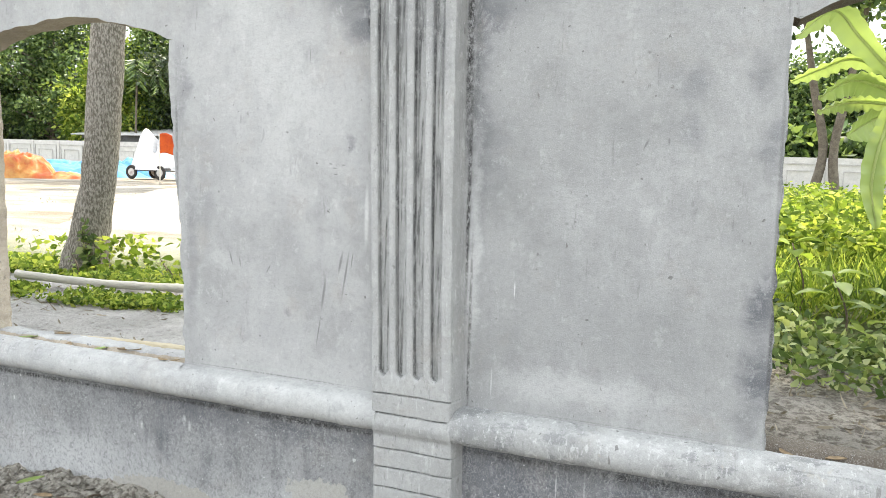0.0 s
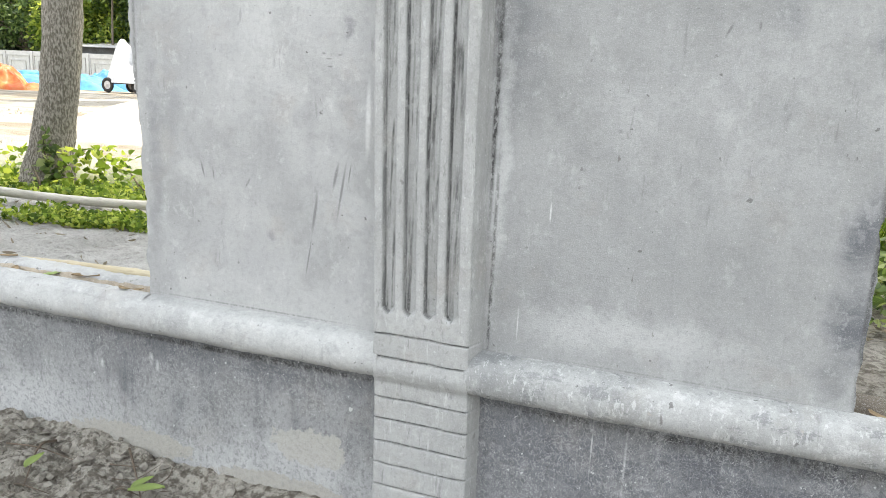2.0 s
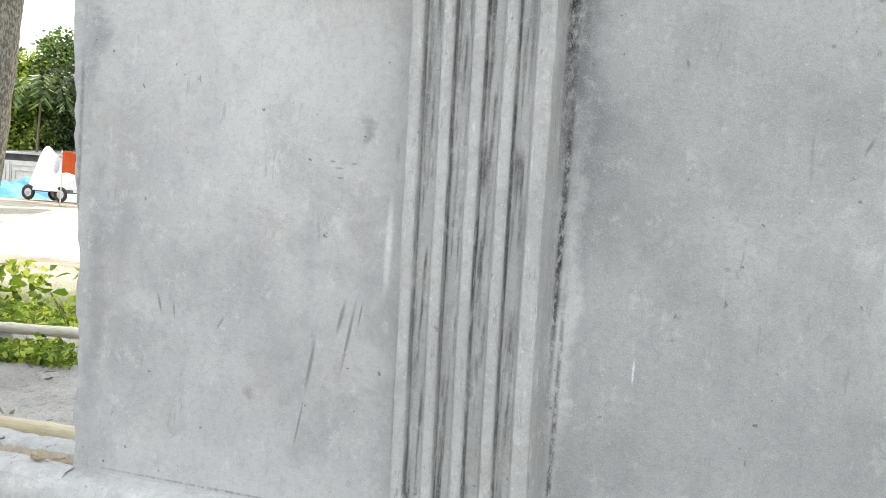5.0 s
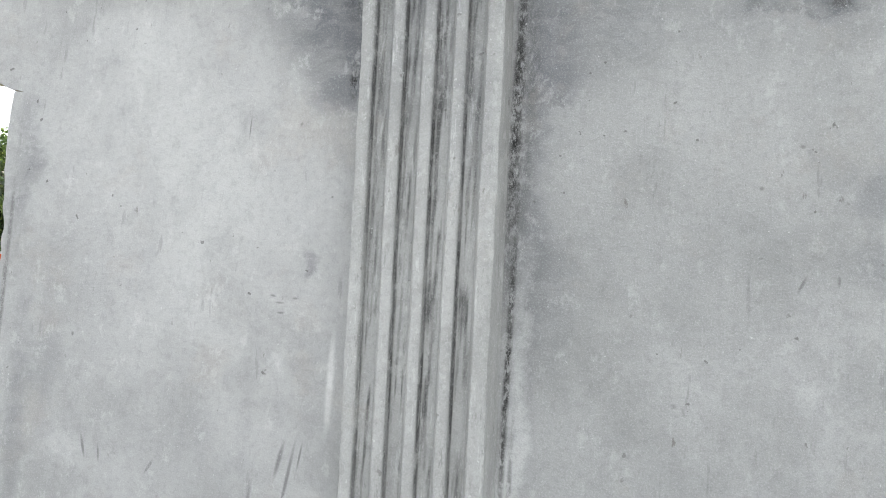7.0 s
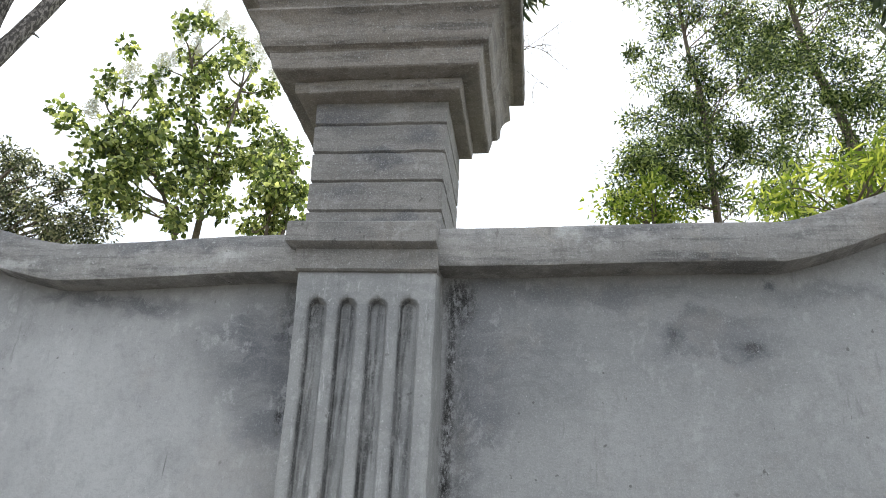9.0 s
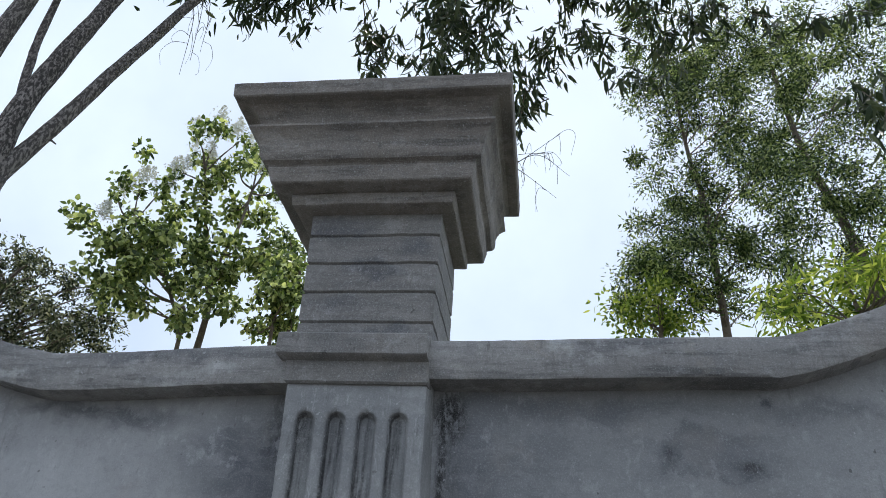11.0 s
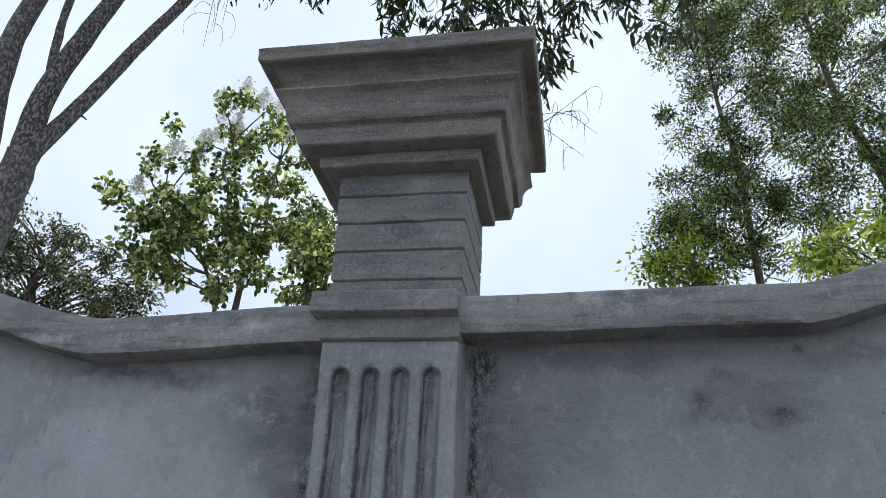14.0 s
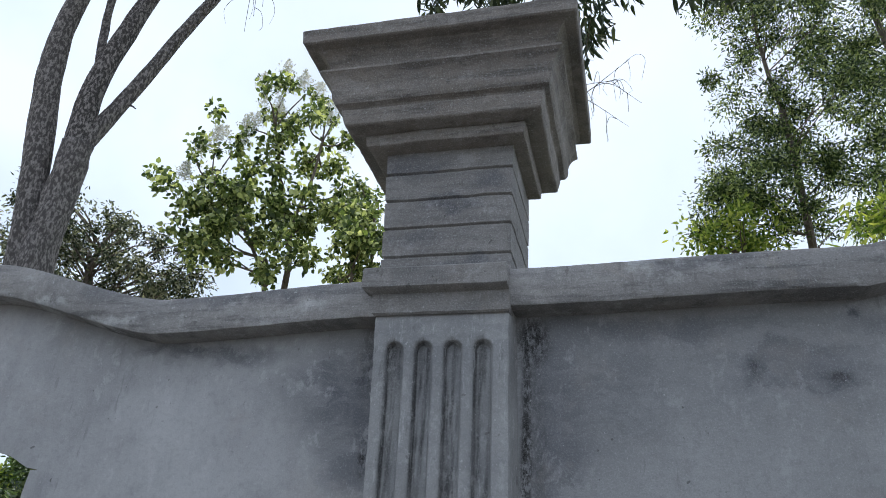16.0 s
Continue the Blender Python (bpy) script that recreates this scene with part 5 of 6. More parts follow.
# far compound wall of framed concrete panels
def far_wall():
    wall = empty("wall_3", (-20, 41, 0.4), "pale concrete compound wall with framed panels far behind", "wall", kind="structure")
    v, f, g = slab(*np.meshgrid(np.linspace(-75, 40, 60), np.linspace(0.2, 2.1, 3), indexing="ij"), 41.0, 41.15)
    under(mesh_object("wall_body", v, f, M_FARWALL), wall)
    b = bmesh.new()
    for x0, x1, z0, z1 in ((-1.05, 1.05, 1.75, 1.81), (-1.05, -0.99, 0.75, 1.75), (0.99, 1.05, 0.75, 1.75), (-0.7, 0.7, 1.42, 1.47), (-0.7, -0.65, 0.75, 1.42), (0.65, 0.7, 0.75, 1.42)):
        bmesh.ops.create_cube(b, size=1, matrix=Matrix.LocRotScale(((x0 + x1) / 2, 40.985, (z0 + z1) / 2), None, (x1 - x0, 0.05, z1 - z0)))
    frame_me = bpy.data.meshes.new("panel_frame")
    b.to_mesh(frame_me)
    frame_me.materials.append(M_FRAME)
    b.free()
    b = bmesh.new()
    bmesh.ops.create_cube(b, size=1, matrix=Matrix.LocRotScale((0, 40.97, 1.14), None, (0.2, 0.08, 1.9)))
    bmesh.ops.bevel(b, geom=b.edges[:], offset=0.01, segments=1, affect="EDGES")
    post_me = bpy.data.meshes.new("post")
    b.to_mesh(post_me)
    post_me.materials.append(M_FARWALL)
    b.free()
    for i in range(44):
        x = -72.0 + 2.5 * i
        o = new("panel_frame", frame_me)
        o.location.x = x
        under(o, wall)
        o = new("post", post_me)
        o.location.x = x + 1.25
        under(o, wall)


far_wall()


# ---- yard things ----
def drape(name, centre, rx, ry, h, mat, seed, label, category):
    n, m = 70, 40
    a, r = np.meshgrid(np.linspace(0, 2 * np.pi, n), np.linspace(0, 1, m), indexing="ij")
    R = 1 + 0.45 * fbm(np.cos(a) * 1.5 + seed, np.sin(a) * 1.5, seed)
    x, y = centre[0] + rx * R * r * np.cos(a), centre[1] + ry * R * r * np.sin(a)
    z = 0.43 + h * (1 - r ** 2.2) * (1 + 0.7 * fbm(x * 0.9 / max(rx, 1) * 3, y * 1.2, seed + 2)) + 0.30 * h * fbm(x * 2.6, y * 3.4, seed + 3, 5) * (1 - r ** 6)
    z = np.maximum(z, 0.435)
    v = np.stack([x, y, z], -1).reshape(-1, 3)
    return tagged(mesh_object(name, v, grid_faces(n, m, flip=True).tolist(), mat, smooth=70), label, category)


p = far(50.6, 0, 29)
drape("tarpaulin", p, 1.6, 1.2, 0.85, M_TARP_O, 3, "crumpled orange tarpaulin over a pile on the sand", "tarpaulin")
p = far(48.3, 0, 28.5)
drape("tarpaulin", p, 1.2, 0.6, 0.25, M_TARP_O, 8, "flattened orange tarpaulin edge lying on sand", "tarpaulin")
p = far(47.0, 0, 33)
drape("tarpaulin", p, 3.4, 1.0, 0.55, M_TARP_B, 12, "blue tarpaulin sheet spread in front of the far wall", "tarpaulin")
p = far(43.6, 0, 32)
drape("tarpaulin", p, 1.6, 0.9, 0.6, M_TARP_B, 15, "bright turquoise tarpaulin heap beside the cart", "tarpaulin")


def wheel_mesh():
    b = bmesh.new()
    segs, ring = 28, 10
    grid = []
    for i in range(segs):
        a = 2 * math.pi * i / segs
        row = []
        for j in range(ring):
            t = 2 * math.pi * j / ring
            rr = 0.19 + 0.06 * math.cos(t)
            row.append(b.verts.new((rr * math.cos(a), 0.045 * math.sin(t), rr * math.sin(a))))
        grid.append(row)
    for i in range(segs):
        for j in range(ring):
            b.faces.new((grid[i][j], grid[(i + 1) % segs][j], grid[(i + 1) % segs][(j + 1) % ring], grid[i][(j + 1) % ring]))
    me = bpy.data.meshes.new("tyre")
    b.to_mesh(me)
    b.free()
    me.materials.append(M_RUBBER)
    b = bmesh.new()
    bmesh.ops.create_cone(b, cap_ends=True, segments=20, radius1=0.15, radius2=0.15, depth=0.03, matrix=Matrix.Rotation(radians(90), 4, "X"))
    bmesh.ops.create_cone(b, cap_ends=True, segments=12, radius1=0.04, radius2=0.03, depth=0.09, matrix=Matrix.Rotation(radians(90), 4, "X"))
    rim = bpy.data.meshes.new("rim")
    b.to_mesh(rim)
    b.free()
    rim.materials.append(M_TIN)
    return me, rim


def hand_cart():
    base = sight(EYE_A, 42.0, 0, 28.5)
    base[2] = 0.44
    cart = empty("hand_cart", tuple(base), "loaded cart covered by a white sheet on rubber tyres", "cart")
    n, m = 44, 26
    a, r = np.meshgrid(np.linspace(0, 2 * np.pi, n), np.linspace(0, 1, m), indexing="ij")
    x, y = base[0] + 1.0 * r * np.cos(a) * (1 + 0.2 * np.cos(4 * a)), base[1] + 0.7 * r * np.sin(a)
    peak = np.exp(-((x - base[0] + 0.55) / 0.35) ** 2)
    z = base[2] + 0.34 + (1.05 + 0.5 * peak) * (1 - r ** 3) * (0.75 + 0.25 * np.cos(a * 2)) + 0.10 * fbm(x * 3, y * 3, 4) * (1 - r)
    under(mesh_object("cover_sheet", np.stack([x, y, z], -1).reshape(-1, 3), grid_faces(n, m, flip=True).tolist(), M_SHEET, smooth=60), cart)
    b = bmesh.new()
    bmesh.ops.create_cube(b, size=1, matrix=Matrix.LocRotScale((base[0], base[1], base[2] + 0.36), None, (1.7, 1.0, 0.12)))
    bmesh.ops.bevel(b, geom=b.edges[:], offset=0.02, segments=2, affect="EDGES")
    me = bpy.data.meshes.new("chassis")
    b.to_mesh(me)
    b.free()
    me.materials.append(M_DARKWALL)
    under(new("chassis", me), cart)
    tyre, rim = wheel_mesh()
    for dx, dy in ((-0.7, -0.5), (0.55, -0.5), (-0.6, 0.5), (0.7, 0.5)):
        w = new("wheel", tyre)
        w.location = (base[0] + dx, base[1] + dy, base[2] + 0.25)
        under(w, cart)
        o = new("rim", rim)
        o.parent = w
    return base


cart_at = hand_cart()


def flag_pole():
    base = sight(EYE_A, 41.85, 0, 24.0)
    base[2] = 0.42
    pole = empty("flag_pole", tuple(base), "thin stick carrying an orange cloth", "pole")
    v, f, _ = tube([base, base + (0.01, 0, 0.8), base + (-0.01, 0, 1.58)], [0.018, 0.016, 0.012], 8, 12, 4)
    under(mesh_object("stick", v, f, M_BAMBOO_OLD, smooth=180), pole)
    u, w = np.meshgrid(np.linspace(0, 1, 22), np.linspace(0, 1, 16), indexing="ij")
    x = base[0] + 0.65 * u + 0.02
    y = base[1] + 0.10 * np.sin(u * 9 + w * 2) * u + 0.35 * u
    z = base[2] + 1.52 - 0.58 * w - 0.12 * u * u + 0.03 * np.sin(u * 7)
    ob = mesh_object("cloth", np.stack([x, y, z], -1).reshape(-1, 3), grid_faces(22, 16).tolist(), M_CLOTH, smooth=180)
    so = ob.modifiers.new("thick", "SOLIDIFY")
    so.thickness = 0.006
    under(ob, pole)


flag_pole()


def shed():
    base = sight(EYE_A, 42.6, 0, 62)
    thing = empty("shed", (base[0], base[1], 0.4), "low shed with pale sheet roof behind the far wall", "shed")
    b = bmesh.new()
    bmesh.ops.create_cube(b, size=1, matrix=Matrix.LocRotScale((base[0], base[1], 1.5), None, (9, 4, 2.2)))
    me = bpy.data.meshes.new("shed_wall")
    b.to_mesh(me)
    b.free()
    me.materials.append(M_DARKWALL)
    under(new("shed_wall", me), thing)
    n = 120
    u, w = np.meshgrid(np.linspace(-5, 5, n), np.linspace(-2.6, 2.6, 6), indexing="ij")
    z = 3.0 + 0.14 * w + 0.04 * np.sin(u * 26)
    ob = mesh_object("roof", np.stack([base[0] + u, base[1] + w, z], -1).reshape(-1, 3), grid_faces(n, 6).tolist(), M_TIN, smooth=180)
    so = ob.modifiers.new("thick", "SOLIDIFY")
    so.thickness = 0.03
    under(ob, thing)
    v, f, _ = tube([(base[0] - 2.4, base[1] - 3, 0.4), (base[0] - 2.4, base[1] - 3, 2.5), (base[0] - 2.4, base[1] - 3, 5.6)], [0.08, 0.07, 0.06], 8, 6, 2)
    under(mesh_object("post", v, f, M_DARKWALL, smooth=180), thing)


shed()


def bamboo(name, a, b_, r, mat, label, seed):
    a, b_ = np.array(a, float), np.array(b_, float)
    n = 60
    t = np.linspace(0, 1, n)
    c = a + (b_ - a) * t[:, None]
    c[:, 2] += 0.012 * np.sin(t * 5 + seed)
    c[:, 1] += 0.015 * np.sin(t * 4 + seed)
    ln = np.linalg.norm(b_ - a)
    ph = (t * ln / 0.30) % 1.0
    rad = r * (1 + 0.13 * np.exp(-((np.minimum(ph, 1 - ph)) / 0.05) ** 2))
    v, f, _ = tube(c, rad, 14, n, seed, 0.02, False)
    return tagged(mesh_object(name, v, f, mat, smooth=60), label, "bamboo pole")


bamboo("bamboo_pole", (-3.9, 2.84, 0.475), (-2.29, 2.865, 0.468), 0.026, M_BAMBOO, "pale yellow bamboo pole lying on mud behind the wall", 3)
bamboo("bamboo_pole", (-3.6, 2.76, 0.475), (-2.45, 2.80, 0.468), 0.022, M_BAMBOO, "second pale bamboo pole lying close to the wall", 7)
bamboo("bamboo_pole", (-4.55, 3.86, 0.515), (-2.75, 4.16, 0.50), 0.027, M_BAMBOO_OLD, "bleached bamboo pole lying among the weeds", 9)


# ---- low plants ----
def carpet(name, label, boxes, count, size, mat, seed, height, up=0.5, patch=0.0):
    rng = np.random.default_rng(seed)
    out_p, out_a = [], []
    for x0, x1, y0, y1, w in boxes:
        m = int(count * w)
        x, y = rng.uniform(x0, x1, m), rng.uniform(y0, y1, m)
        keep = vnoise(x * 2.2, y * 2.2, seed) + 0.5 > patch * rng.uniform(0.6, 1.4, m)
        x, y = x[keep], y[keep]
        h = height * rng.uniform(0.1, 1, len(x)) * (0.6 + 0.8 * (vnoise(x * 1.3, y * 1.3, seed + 3) + 0.5))
        z = ground_height(x, y) + h
        out_p.append(np.stack([x, y, z], -1))
        a = rng.normal(size=(len(x), 3))
        a[:, 2] = a[:, 2] * 0.35 + up
        out_a.append(a)
    return tagged(leaf_object(name, leaf_cloud(np.concatenate(out_p), np.concatenate(out_a), size[0], size[1], rng), mat), label, "plants", kind="stuff")


carpet("ground_cover", "low creeping green plants along the mud edge", [(-6.5, -2.6, 4.15, 4.45, 0.5), (-6.5, -2.6, 4.2, 4.75, 0.5)], 6500, (0.045, 0.028), M_LEAF_WEED, 3, 0.06, 0.4, 0.55)
carpet("ground_cover", "small-leaved creeping plants in front of the fallen pole", [(-4.9, -2.7, 3.55, 3.86, 0.7), (-3.5, -2.6, 3.55, 4.0, 0.3)], 8000, (0.034, 0.022), M_LEAF_WEED, 4, 0.045, 0.4, 0.48)
carpet("weeds", "bright green broad-leaved weeds round the tree", [(-4.45, -3.2, 4.3, 5.0, 0.8), (-6.2, -4.9, 4.5, 5.0, 0.2)], 2400, (0.06, 0.04), M_LEAF_WEED, 5, 0.24, 0.3, 0.6)
carpet("ground_cover", "dense low green plants beyond the muddy strip", [(-0.3, 2.6, 3.62, 4.5, 0.3), (-0.3, 2.6, 4.1, 5.2, 0.4), (-0.3, 2.8, 5.0, 6.6, 0.3)], 19000, (0.052, 0.031), M_LEAF_LOW, 8, 0.17, 0.4, 0.55)
carpet("weeds", "tall bright sunlit weeds in the garden", [(-0.6, 3.4, 6.2, 9.0, 0.5), (-1.0, 5.0, 8.5, 16.0, 0.5)], 46000, (0.075, 0.040), M_LEAF_WEED, 12, 0.62, 0.3, 0.15)
carpet("grass_tufts", "thin yellow-green grass among the weeds", [(0.2, 2.6, 5.2, 8.0, 1.0)], 7000, (0.22, 0.012), M_LEAF_WEED, 14, 0.3, 2.0, 0.3)
carpet("grass_tufts", "sparse dry grass on the sandy yard", [(-14, -5, 5.6, 16, 1.0)], 4000, (0.05, 0.012), M_LITTER, 15, 0.02, 0.8, 0.75)
carpet("leaf_litter", "dry brown leaves scattered on the mud", [(-0.4, 2.2, 2.75, 4.4, 0.75), (-4.5, -1.9, 2.75, 4.0, 0.25)], 700, (0.07, 0.011), M_LITTER, 21, 0.012, 0.02, 0.2)


def sapling(name, base, stem, leaves, size, seed, label, mat):
    rng = np.random.default_rng(seed)
    base = np.array(base, float)
    base[2] = float(ground_height(base[0], base[1])) - 0.02
    thing = empty(name, tuple(base), label, "plant")
    top = base + np.array([-0.06, 0.02, stem])
    v, f, _ = tube([base, base + (0.02, 0, stem * 0.5), top], [0.008, 0.006, 0.004], 6, 10, seed)
    under(mesh_object("stem", v, f, M_TWIG, smooth=180), thing)
    for i in range(leaves):
        t = 1 - 0.75 * (i / leaves) ** 1.3
        o = base + (top - base) * t
        a = i * 2.4 + rng.uniform(-0.3, 0.3)
        d = np.array([math.cos(a), math.sin(a), 0.25 - 0.35 * (1 - t) + rng.uniform(-0.15, 0.15)])
        n = 9
        L, W = size * rng.uniform(0.75, 1.15), size * 0.24
        d /= np.linalg.norm(d)
        s = np.cross(d, (0, 0, 1))
        s /= np.linalg.norm(s)
        up = np.cross(s, d)
        vs = []
        for j in range(n):
            q = j / (n - 1)
            wd = W * math.sin(math.pi * min(1, q * 0.97 + 0.03)) ** 0.8
            c = o + d * L * (0.12 + q * 0.88) - np.array([0, 0, 1]) * 0.30 * L * q * q
            for sg in (-1, -0.5, 0, 0.5, 1):
                vs.append(c + s * sg * wd + up * (abs(sg) * wd * 0.35))
        under(mesh_object("leaf", vs, grid_faces(n, 5).tolist(), mat, smooth=180), thing)
    return thing


sapling("sapling", (0.50, 4.55, 0.4), 0.42, 9, 0.18, 4, "young plant with broad pointed green leaves", M_LEAF_LOW)
sapling("sapling", (0.80, 4.75, 0.4), 0.30, 8, 0.20, 6, "small leafy plant beside the muddy strip", M_LEAF_LOW)
sapling("sapling", (0.35, 5.3, 0.4), 0.5, 10, 0.22, 8, "upright weed with broad light green leaves", M_LEAF_WEED)
for i, (x, y) in enumerate(((-3.62, 4.62), (-3.42, 4.55), (-3.80, 4.75), (-3.30, 4.75))):
    sapling("sapling", (x, y, 0.4), 0.26 + 0.03 * i, 12, 0.09, 40 + i, "upright leafy weed with light green leaves", M_LEAF_WEED)
for i, (x, y) in enumerate(((-3.75, 4.45), (-3.5, 4.35), (-3.95, 4.6), (-4.55, 4.35), (-3.3, 4.5))):
    sapling("sapling", (x, y, 0.4), 0.12 + 0.02 * i, 8, 0.06, 20 + i, "bright broad-leaved weed by the tree foot", M_LEAF_LOW)


def banana():
    rng = np.random.default_rng(61)
    base = np.array([1.22, 5.55, 0.38])
    thing = empty("banana_plant", tuple(base), "banana plant with large arching torn green leaves", "banana plant")
    top = base + (0.0, 0, 1.35)
    v, f, _ = tube([base, base + (0.02, 0, 0.7), top], [0.09, 0.075, 0.05], 14, 16, 4, 0.05)
    under(mesh_object("stem", v, f, M_BANANA, smooth=180), thing)
    E = EYE_A
    lines = [([(-9.6, 6.2, 5.3), (-7.1, 8.8, 5.2), (-5.4, 10.6, 5.1), (-3.2, 9.0, 5.0)], 0.085, 35), ([(-9.5, 6.2, 5.6), (-6.9, 7.5, 5.5), (-4.9, 6.9, 5.4), (-3.1, 6.1, 5.4)], 0.065, 35),
             ([(-9.2, 5.4, 5.2), (-6.9, 6.1, 5.1), (-4.9, 5.0, 5.0)], 0.095, 40), ([(-9.0, 4.6, 5.0), (-6.7, 4.7, 4.9), (-4.9, 4.1, 4.8)], 0.055, 40), ([(-9.2, 3.8, 5.2), (-8.0, 3.4, 5.1), (-6.8, 2.5, 5.0)], 0.11, 60),
             ([(-9.8, 4.6, 4.9), (-8.9, 2.6, 4.85), (-8.5, -0.6, 4.85), (-9.0, -3.6, 4.9)], 0.06, 80), ([(-12, 9, 5.5), (-15, 10, 5.3), (-18, 7, 5.2)], 0.24, 20), ([(-11, 10, 5.7), (-10, 15, 6.0), (-8, 17, 6.4)], 0.24, 20)]
    blades = [([top] + [sight(E, *p_) for p_ in pts], W, tilt) for pts, W, tilt in lines]
    for pts, W, tilt in blades:
        n, m = 44, 9
        c = spline(pts, n)
        tg = np.gradient(c, axis=0)
        tg /= np.linalg.norm(tg, axis=1)[:, None]
        s = np.cross(tg, (0, math.sin(radians(tilt)), math.cos(radians(tilt))))
        s /= np.linalg.norm(s, axis=1)[:, None]
        up = np.cross(s, tg)
        q = np.linspace(0, 1, n)
        wd = W * np.clip(np.sin(np.pi * np.clip((q - 0.22) / 0.79, 0, 1)), 0, 1) ** 0.75 + 0.010
        vs = []
        tear = rng.uniform(0.93, 1.0, (n, 2))
        for i in range(n):
            for j in range(m):
                g = (j / (m - 1) - 0.5) * 2
                t = tear[i, 0 if g < 0 else 1] if abs(g) > 0.7 else 1
                vs.append(c[i] + s[i] * g * wd[i] * t + up[i] * (-0.35 * abs(g) ** 1.3 * wd[i] + 0.10 * wd[i] * (1 - abs(g)) - 0.012 * math.sin(i * 1.7) * abs(g)))
        blade = under(mesh_object("leaf_blade", vs, grid_faces(n, m).tolist(), M_BANANA, smooth=180), thing)
        v, f, _ = tube(c, [0.018, 0.009, 0.003], 8, n, 2, 0.02, False)
        o = mesh_object("midrib", v + (0, 0, -0.004), f, M_RIB, smooth=180)
        o.parent = blade
        o.matrix_parent_inverse = blade.matrix_parent_inverse.inverted() @ Matrix.Translation(thing.location).inverted()


banana()


for left, lean in ((-4.9, 0.3), (-6.5, -0.2)):
    p = sight(EYE_A, left, 0, 30)
    v, f, _ = tube([(p[0], p[1], 0.3), (p[0] + lean, p[1], 2.2), (p[0] - lean * 0.6, p[1], 4.5), (p[0] - lean * 2.5, p[1], 7.5)], [0.18, 0.15, 0.13, 0.08], 10, 24, 3)
    t = empty("garden_tree", (p[0], p[1], 0.3), "thin leaning tree trunk in front of the far wall", "tree")
    under(mesh_object("trunk", v, f, M_BARK_FAR, smooth=180), t)
    rr = np.random.default_rng(int(abs(left) * 10))
    pos = np.array([p[0] - lean * 2.5, p[1], 8.3]) + rr.normal(size=(2600, 3)) * (1.3, 1.3, 0.9)
    leaf_object("crown", leaf_cloud(pos, rr.normal(size=pos.shape), 0.3, 0.14, rr), M_LEAF_FAR, t)


def trunk_ivy():
    """Small heart-shaped leaves climbing the foot of the grey trunk."""
    rng = np.random.default_rng(73)
    thing = empty("ivy", (-4.60, 4.46, 0.40), "green ivy climbing the foot of the grey tree trunk", "ivy")
    toward, across = np.array([0.73, -0.68, 0.0]), np.array([0.68, 0.73, 0.0])
    for k in range(3):
        pts = [np.array([-4.72 + 0.014 * i, 4.58 + 0.011 * i, 0.40 + 0.11 * i]) + toward * (0.192 - 0.016 * i + 0.002 * i * i) + across * (0.03 * math.sin(i * 1.4 + k * 2) - 0.03 + 0.045 * k) for i in range(5 - k)]
        v, f, _ = tube(pts, [0.006, 0.004, 0.002], 5, 14, k)
        under(mesh_object("vine", v, f, M_TWIG, smooth=180), thing)
        line = spline(pts, 40)
        pos = line[rng.integers(0, 40, 34)] + toward * 0.015 + rng.normal(size=(34, 3)) * (0.018, 0.018, 0.02)
        ax = rng.normal(size=(34, 3)) * 0.6 + across * rng.choice([-1, 1], 34)[:, None] - (0, 0, 0.5)
        tagged(leaf_object("foliage", leaf_cloud(pos, ax, 0.055, 0.048, rng), M_LEAF_LOW, thing), kind="stuff")


trunk_ivy()


# ---- foreground soil and fallen leaves ----
def clods():
    rng = np.random.default_rng(91)
    ico = bmesh.new()
    bmesh.ops.create_icosphere(ico, subdivisions=1, radius=1)
    bv = np.array([v.co[:] for v in ico.verts])
    bf = [[v.index for v in f.verts] for f in ico.faces]
    ico.free()
    pieces = []
    for i in range(1500):
        x, y = rng.uniform(-3.4, -1.2), 2.48 - abs(rng.normal()) * 0.24
        if rng.uniform() > 0.25 + 0.75 * float(sstep(-1.7, -2.2, x)):
            continue
        r = 0.003 + 0.019 * rng.uniform() ** 3
        s = rng.uniform(0.6, 1.5, 3) * (1, 1, 0.6)
        d = 1 + 1.1 * fbm(bv[:, 0] * 1.6 + i, bv[:, 1] * 1.6 + bv[:, 2] * 2.1, i % 50, 3)
        pieces.append((bv * d[:, None] * s * r + (x, min(y, 2.49 - r), float(ground_height(x, y)) + r * 0.25), bf, [0] * len(bf)))
    v, f, _ = gather(pieces)
    tagged(mesh_object("soil_clods", v, f, M_CLOD), "loose crumbly soil clods at the wall foot", "soil", kind="stuff")


clods()


def fallen_leaf(at_, turn, size, mat, label, seed, curl=0.3, name="fallen_leaf"):
    rng = np.random.default_rng(seed)
    n, m = 9, 5
    vs = []
    for i in range(n):
        q = i / (n - 1)
        wd = size * 0.20 * math.sin(math.pi * min(1, 0.04 + q * 0.95)) ** 0.8
        for j in range(m):
            g = (j / (m - 1) - 0.5) * 2
            x = (q - 0.5) * size
            vs.append((x, g * wd + 0.12 * size * math.sin(q * 3), 0.004 + curl * size * (0.35 * (q - 0.4) ** 2 + 0.12 * g * g) + rng.uniform(0, 0.001)))
    ob = mesh_object(name, vs, grid_faces(n, m).tolist(), mat, smooth=180)
    so = ob.modifiers.new("thick", "SOLIDIFY")
    so.thickness = 0.0008
    ob.matrix_basis = pose(*at_, 0, 0, turn)
    return tagged(ob, label, "leaf", "fallen leaves")


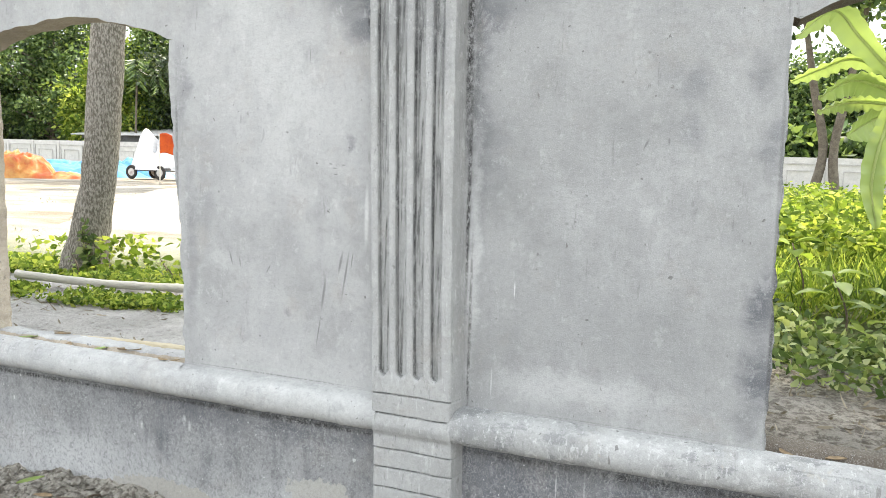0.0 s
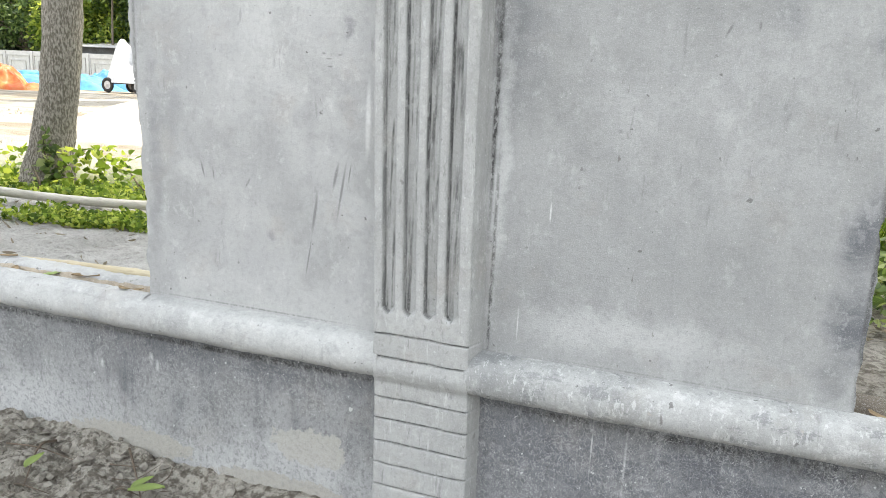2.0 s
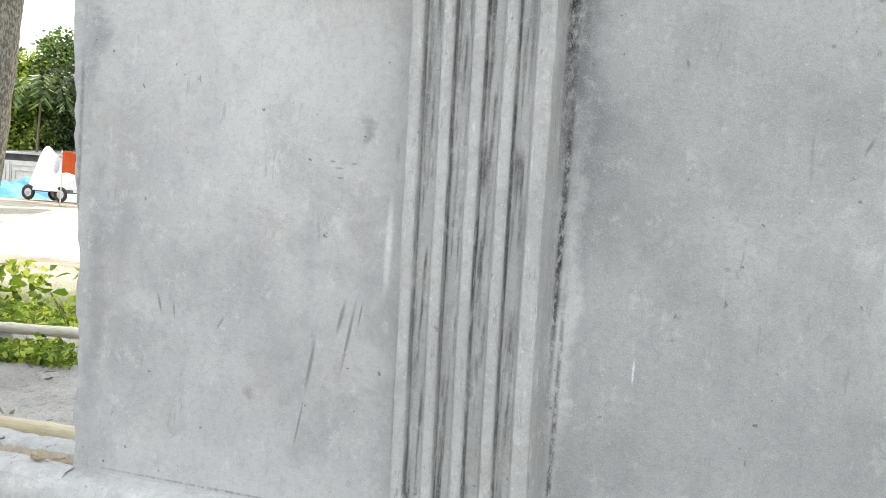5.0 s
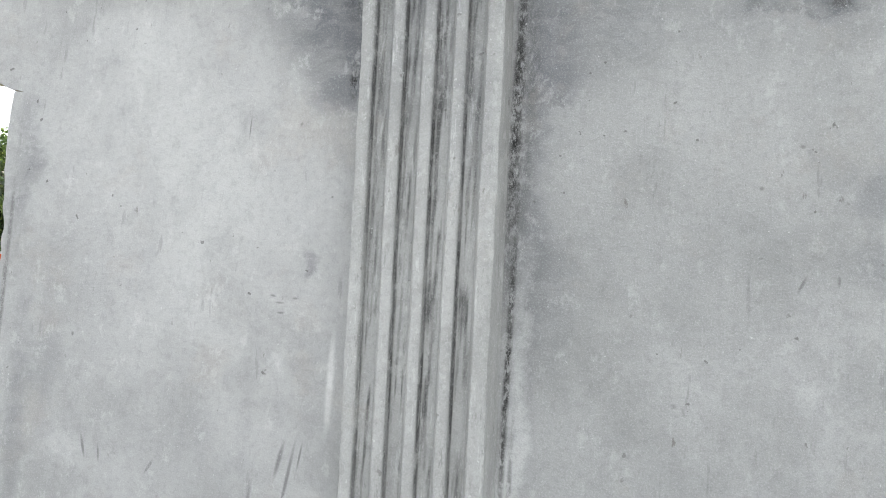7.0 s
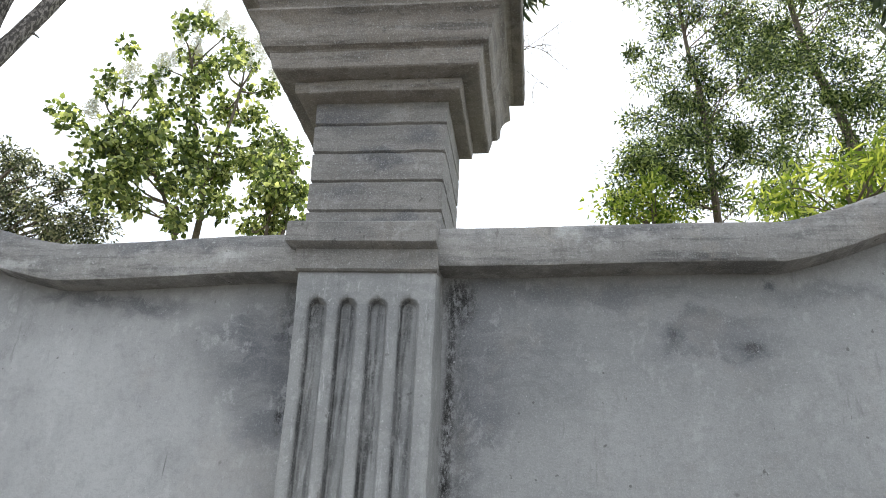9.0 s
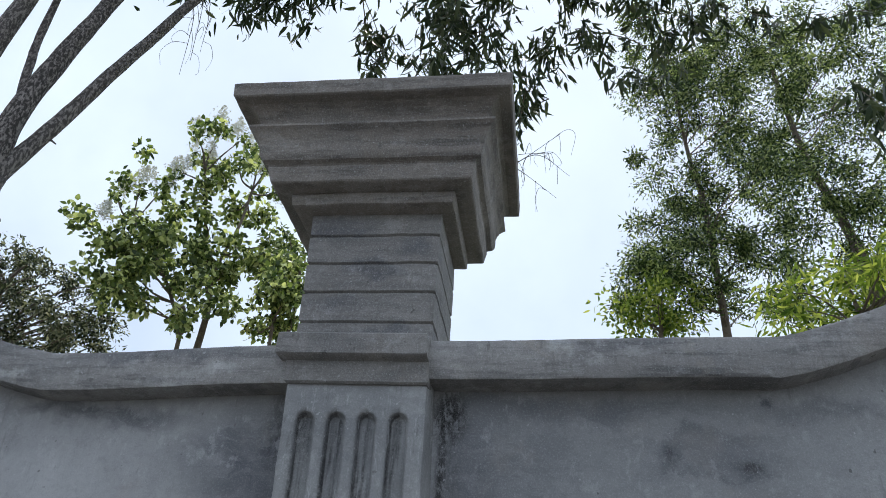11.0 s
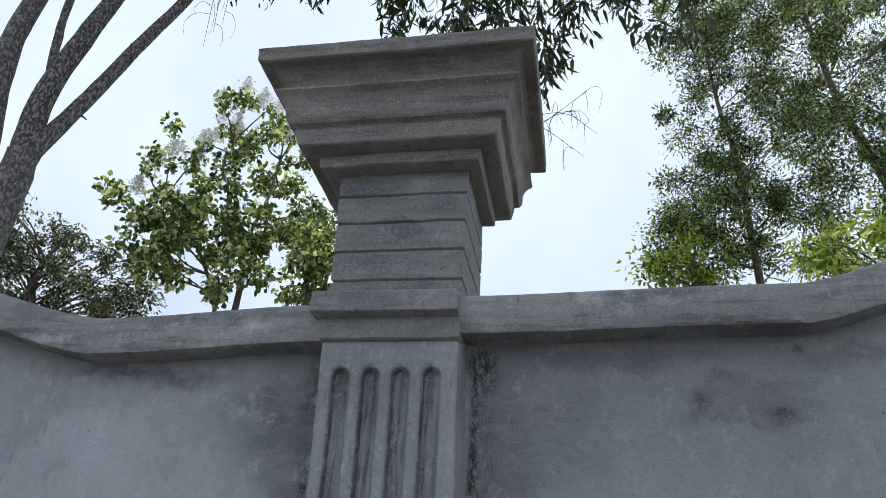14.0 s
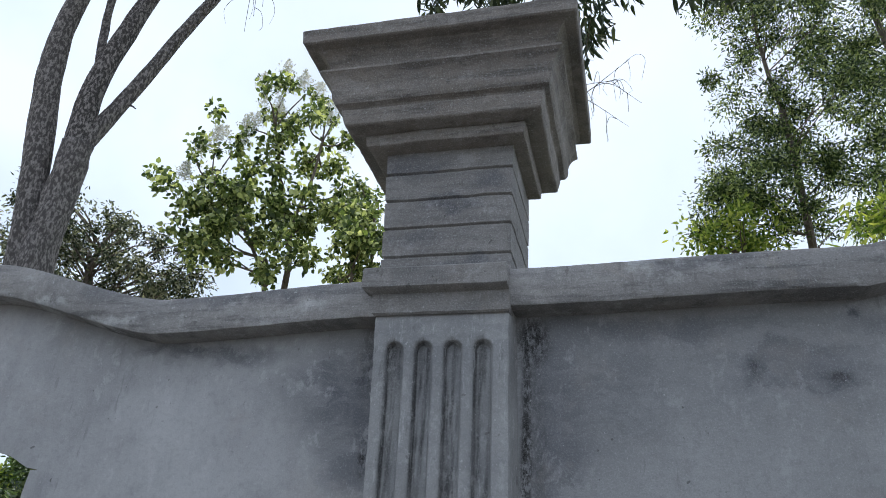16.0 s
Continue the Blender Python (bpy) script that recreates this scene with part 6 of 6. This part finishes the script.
for i, (x, y, z, turn, s, mat, lab) in enumerate((
    (-2.45, 2.535, 0.546, 70, 0.075, M_FRESH, "curled yellow-green fallen leaf on the sill"), (-2.72, 2.59, 0.568, 20, 0.07, M_DRY, "dry brown leaf on the sill"),
    (-2.62, 2.54, 0.546, 140, 0.06, M_DRY, "dry brown leaf on the sill"), (-2.32, 2.555, 0.552, 15, 0.10, M_DRY, "long dry leaf strip on the sill"),
    (-2.10, 2.50, 0.556, 170, 0.05, M_DRY, "crumpled dead leaf in the sill corner"), (-2.06, 2.515, 0.550, 60, 0.045, M_DRY, "crumpled dead leaf in the sill corner"),
    (-2.86, 2.54, 0.548, 40, 0.07, M_FRESH, "yellow-green fallen leaf on the sill"),
    (-2.66, 2.36, 0.01, 60, 0.10, M_FRESH, "fresh green leaf on bare soil"), (-2.26, 2.25, 0.012, 100, 0.09, M_FRESH, "fresh green leaf on bare soil"), (-1.86, 2.30, -0.02, 30, 0.11, M_FRESH, "narrow green leaf on bare soil"),
    (-1.90, 2.33, -0.02, 75, 0.08, M_FRESH, "narrow green leaf on bare soil"), (-2.50, 2.28, 0.01, 10, 0.08, M_DRY, "dry brown leaf on bare soil"), (0.12, 2.53, 0.55, 130, 0.05, M_DRY, "dead leaf in the wet sill trough"),
    (0.25, 2.535, 0.55, 20, 0.06, M_DRY, "dead leaf in the wet sill trough"))):
    fallen_leaf((x, y, z), turn, s, mat, lab, 200 + i, 0.45)


def soil_twig(pts, r, seed):
    v, f, _ = tube([(x, y, float(ground_height(x, y)) + dz) for x, y, dz in pts], [r, r * 0.8, r * 0.4], 6, 16, seed, 0.1)
    tagged(mesh_object("twig", v, f, M_TWIG, smooth=180), "thin dry twig lying on the soil", "twig", "twigs on the soil")


soil_twig([(-2.08, 2.47, 0.02), (-1.95, 2.36, 0.012), (-1.80, 2.22, 0.012)], 0.004, 2)
soil_twig([(-2.35, 2.42, 0.02), (-2.32, 2.32, 0.015), (-2.26, 2.20, 0.012)], 0.005, 4)
soil_twig([(-2.48, 2.33, 0.02), (-2.35, 2.34, 0.02), (-2.20, 2.36, 0.015)], 0.003, 6)
for i in range(9):
    rr = np.random.default_rng(300 + i)
    x, y, a = rr.uniform(-2.8, -1.6), rr.uniform(2.15, 2.44), rr.uniform(-1.2, 1.2)
    ln = rr.uniform(0.06, 0.16)
    soil_twig([(x, y, 0.006), (x + 0.5 * ln * math.cos(a), min(2.46, y + 0.5 * ln * math.sin(a)), rr.uniform(0.01, 0.03)), (x + ln * math.cos(a + 0.4), min(2.47, y + ln * math.sin(a + 0.4)), 0.008)], rr.uniform(0.0015, 0.0035), 10 + i)
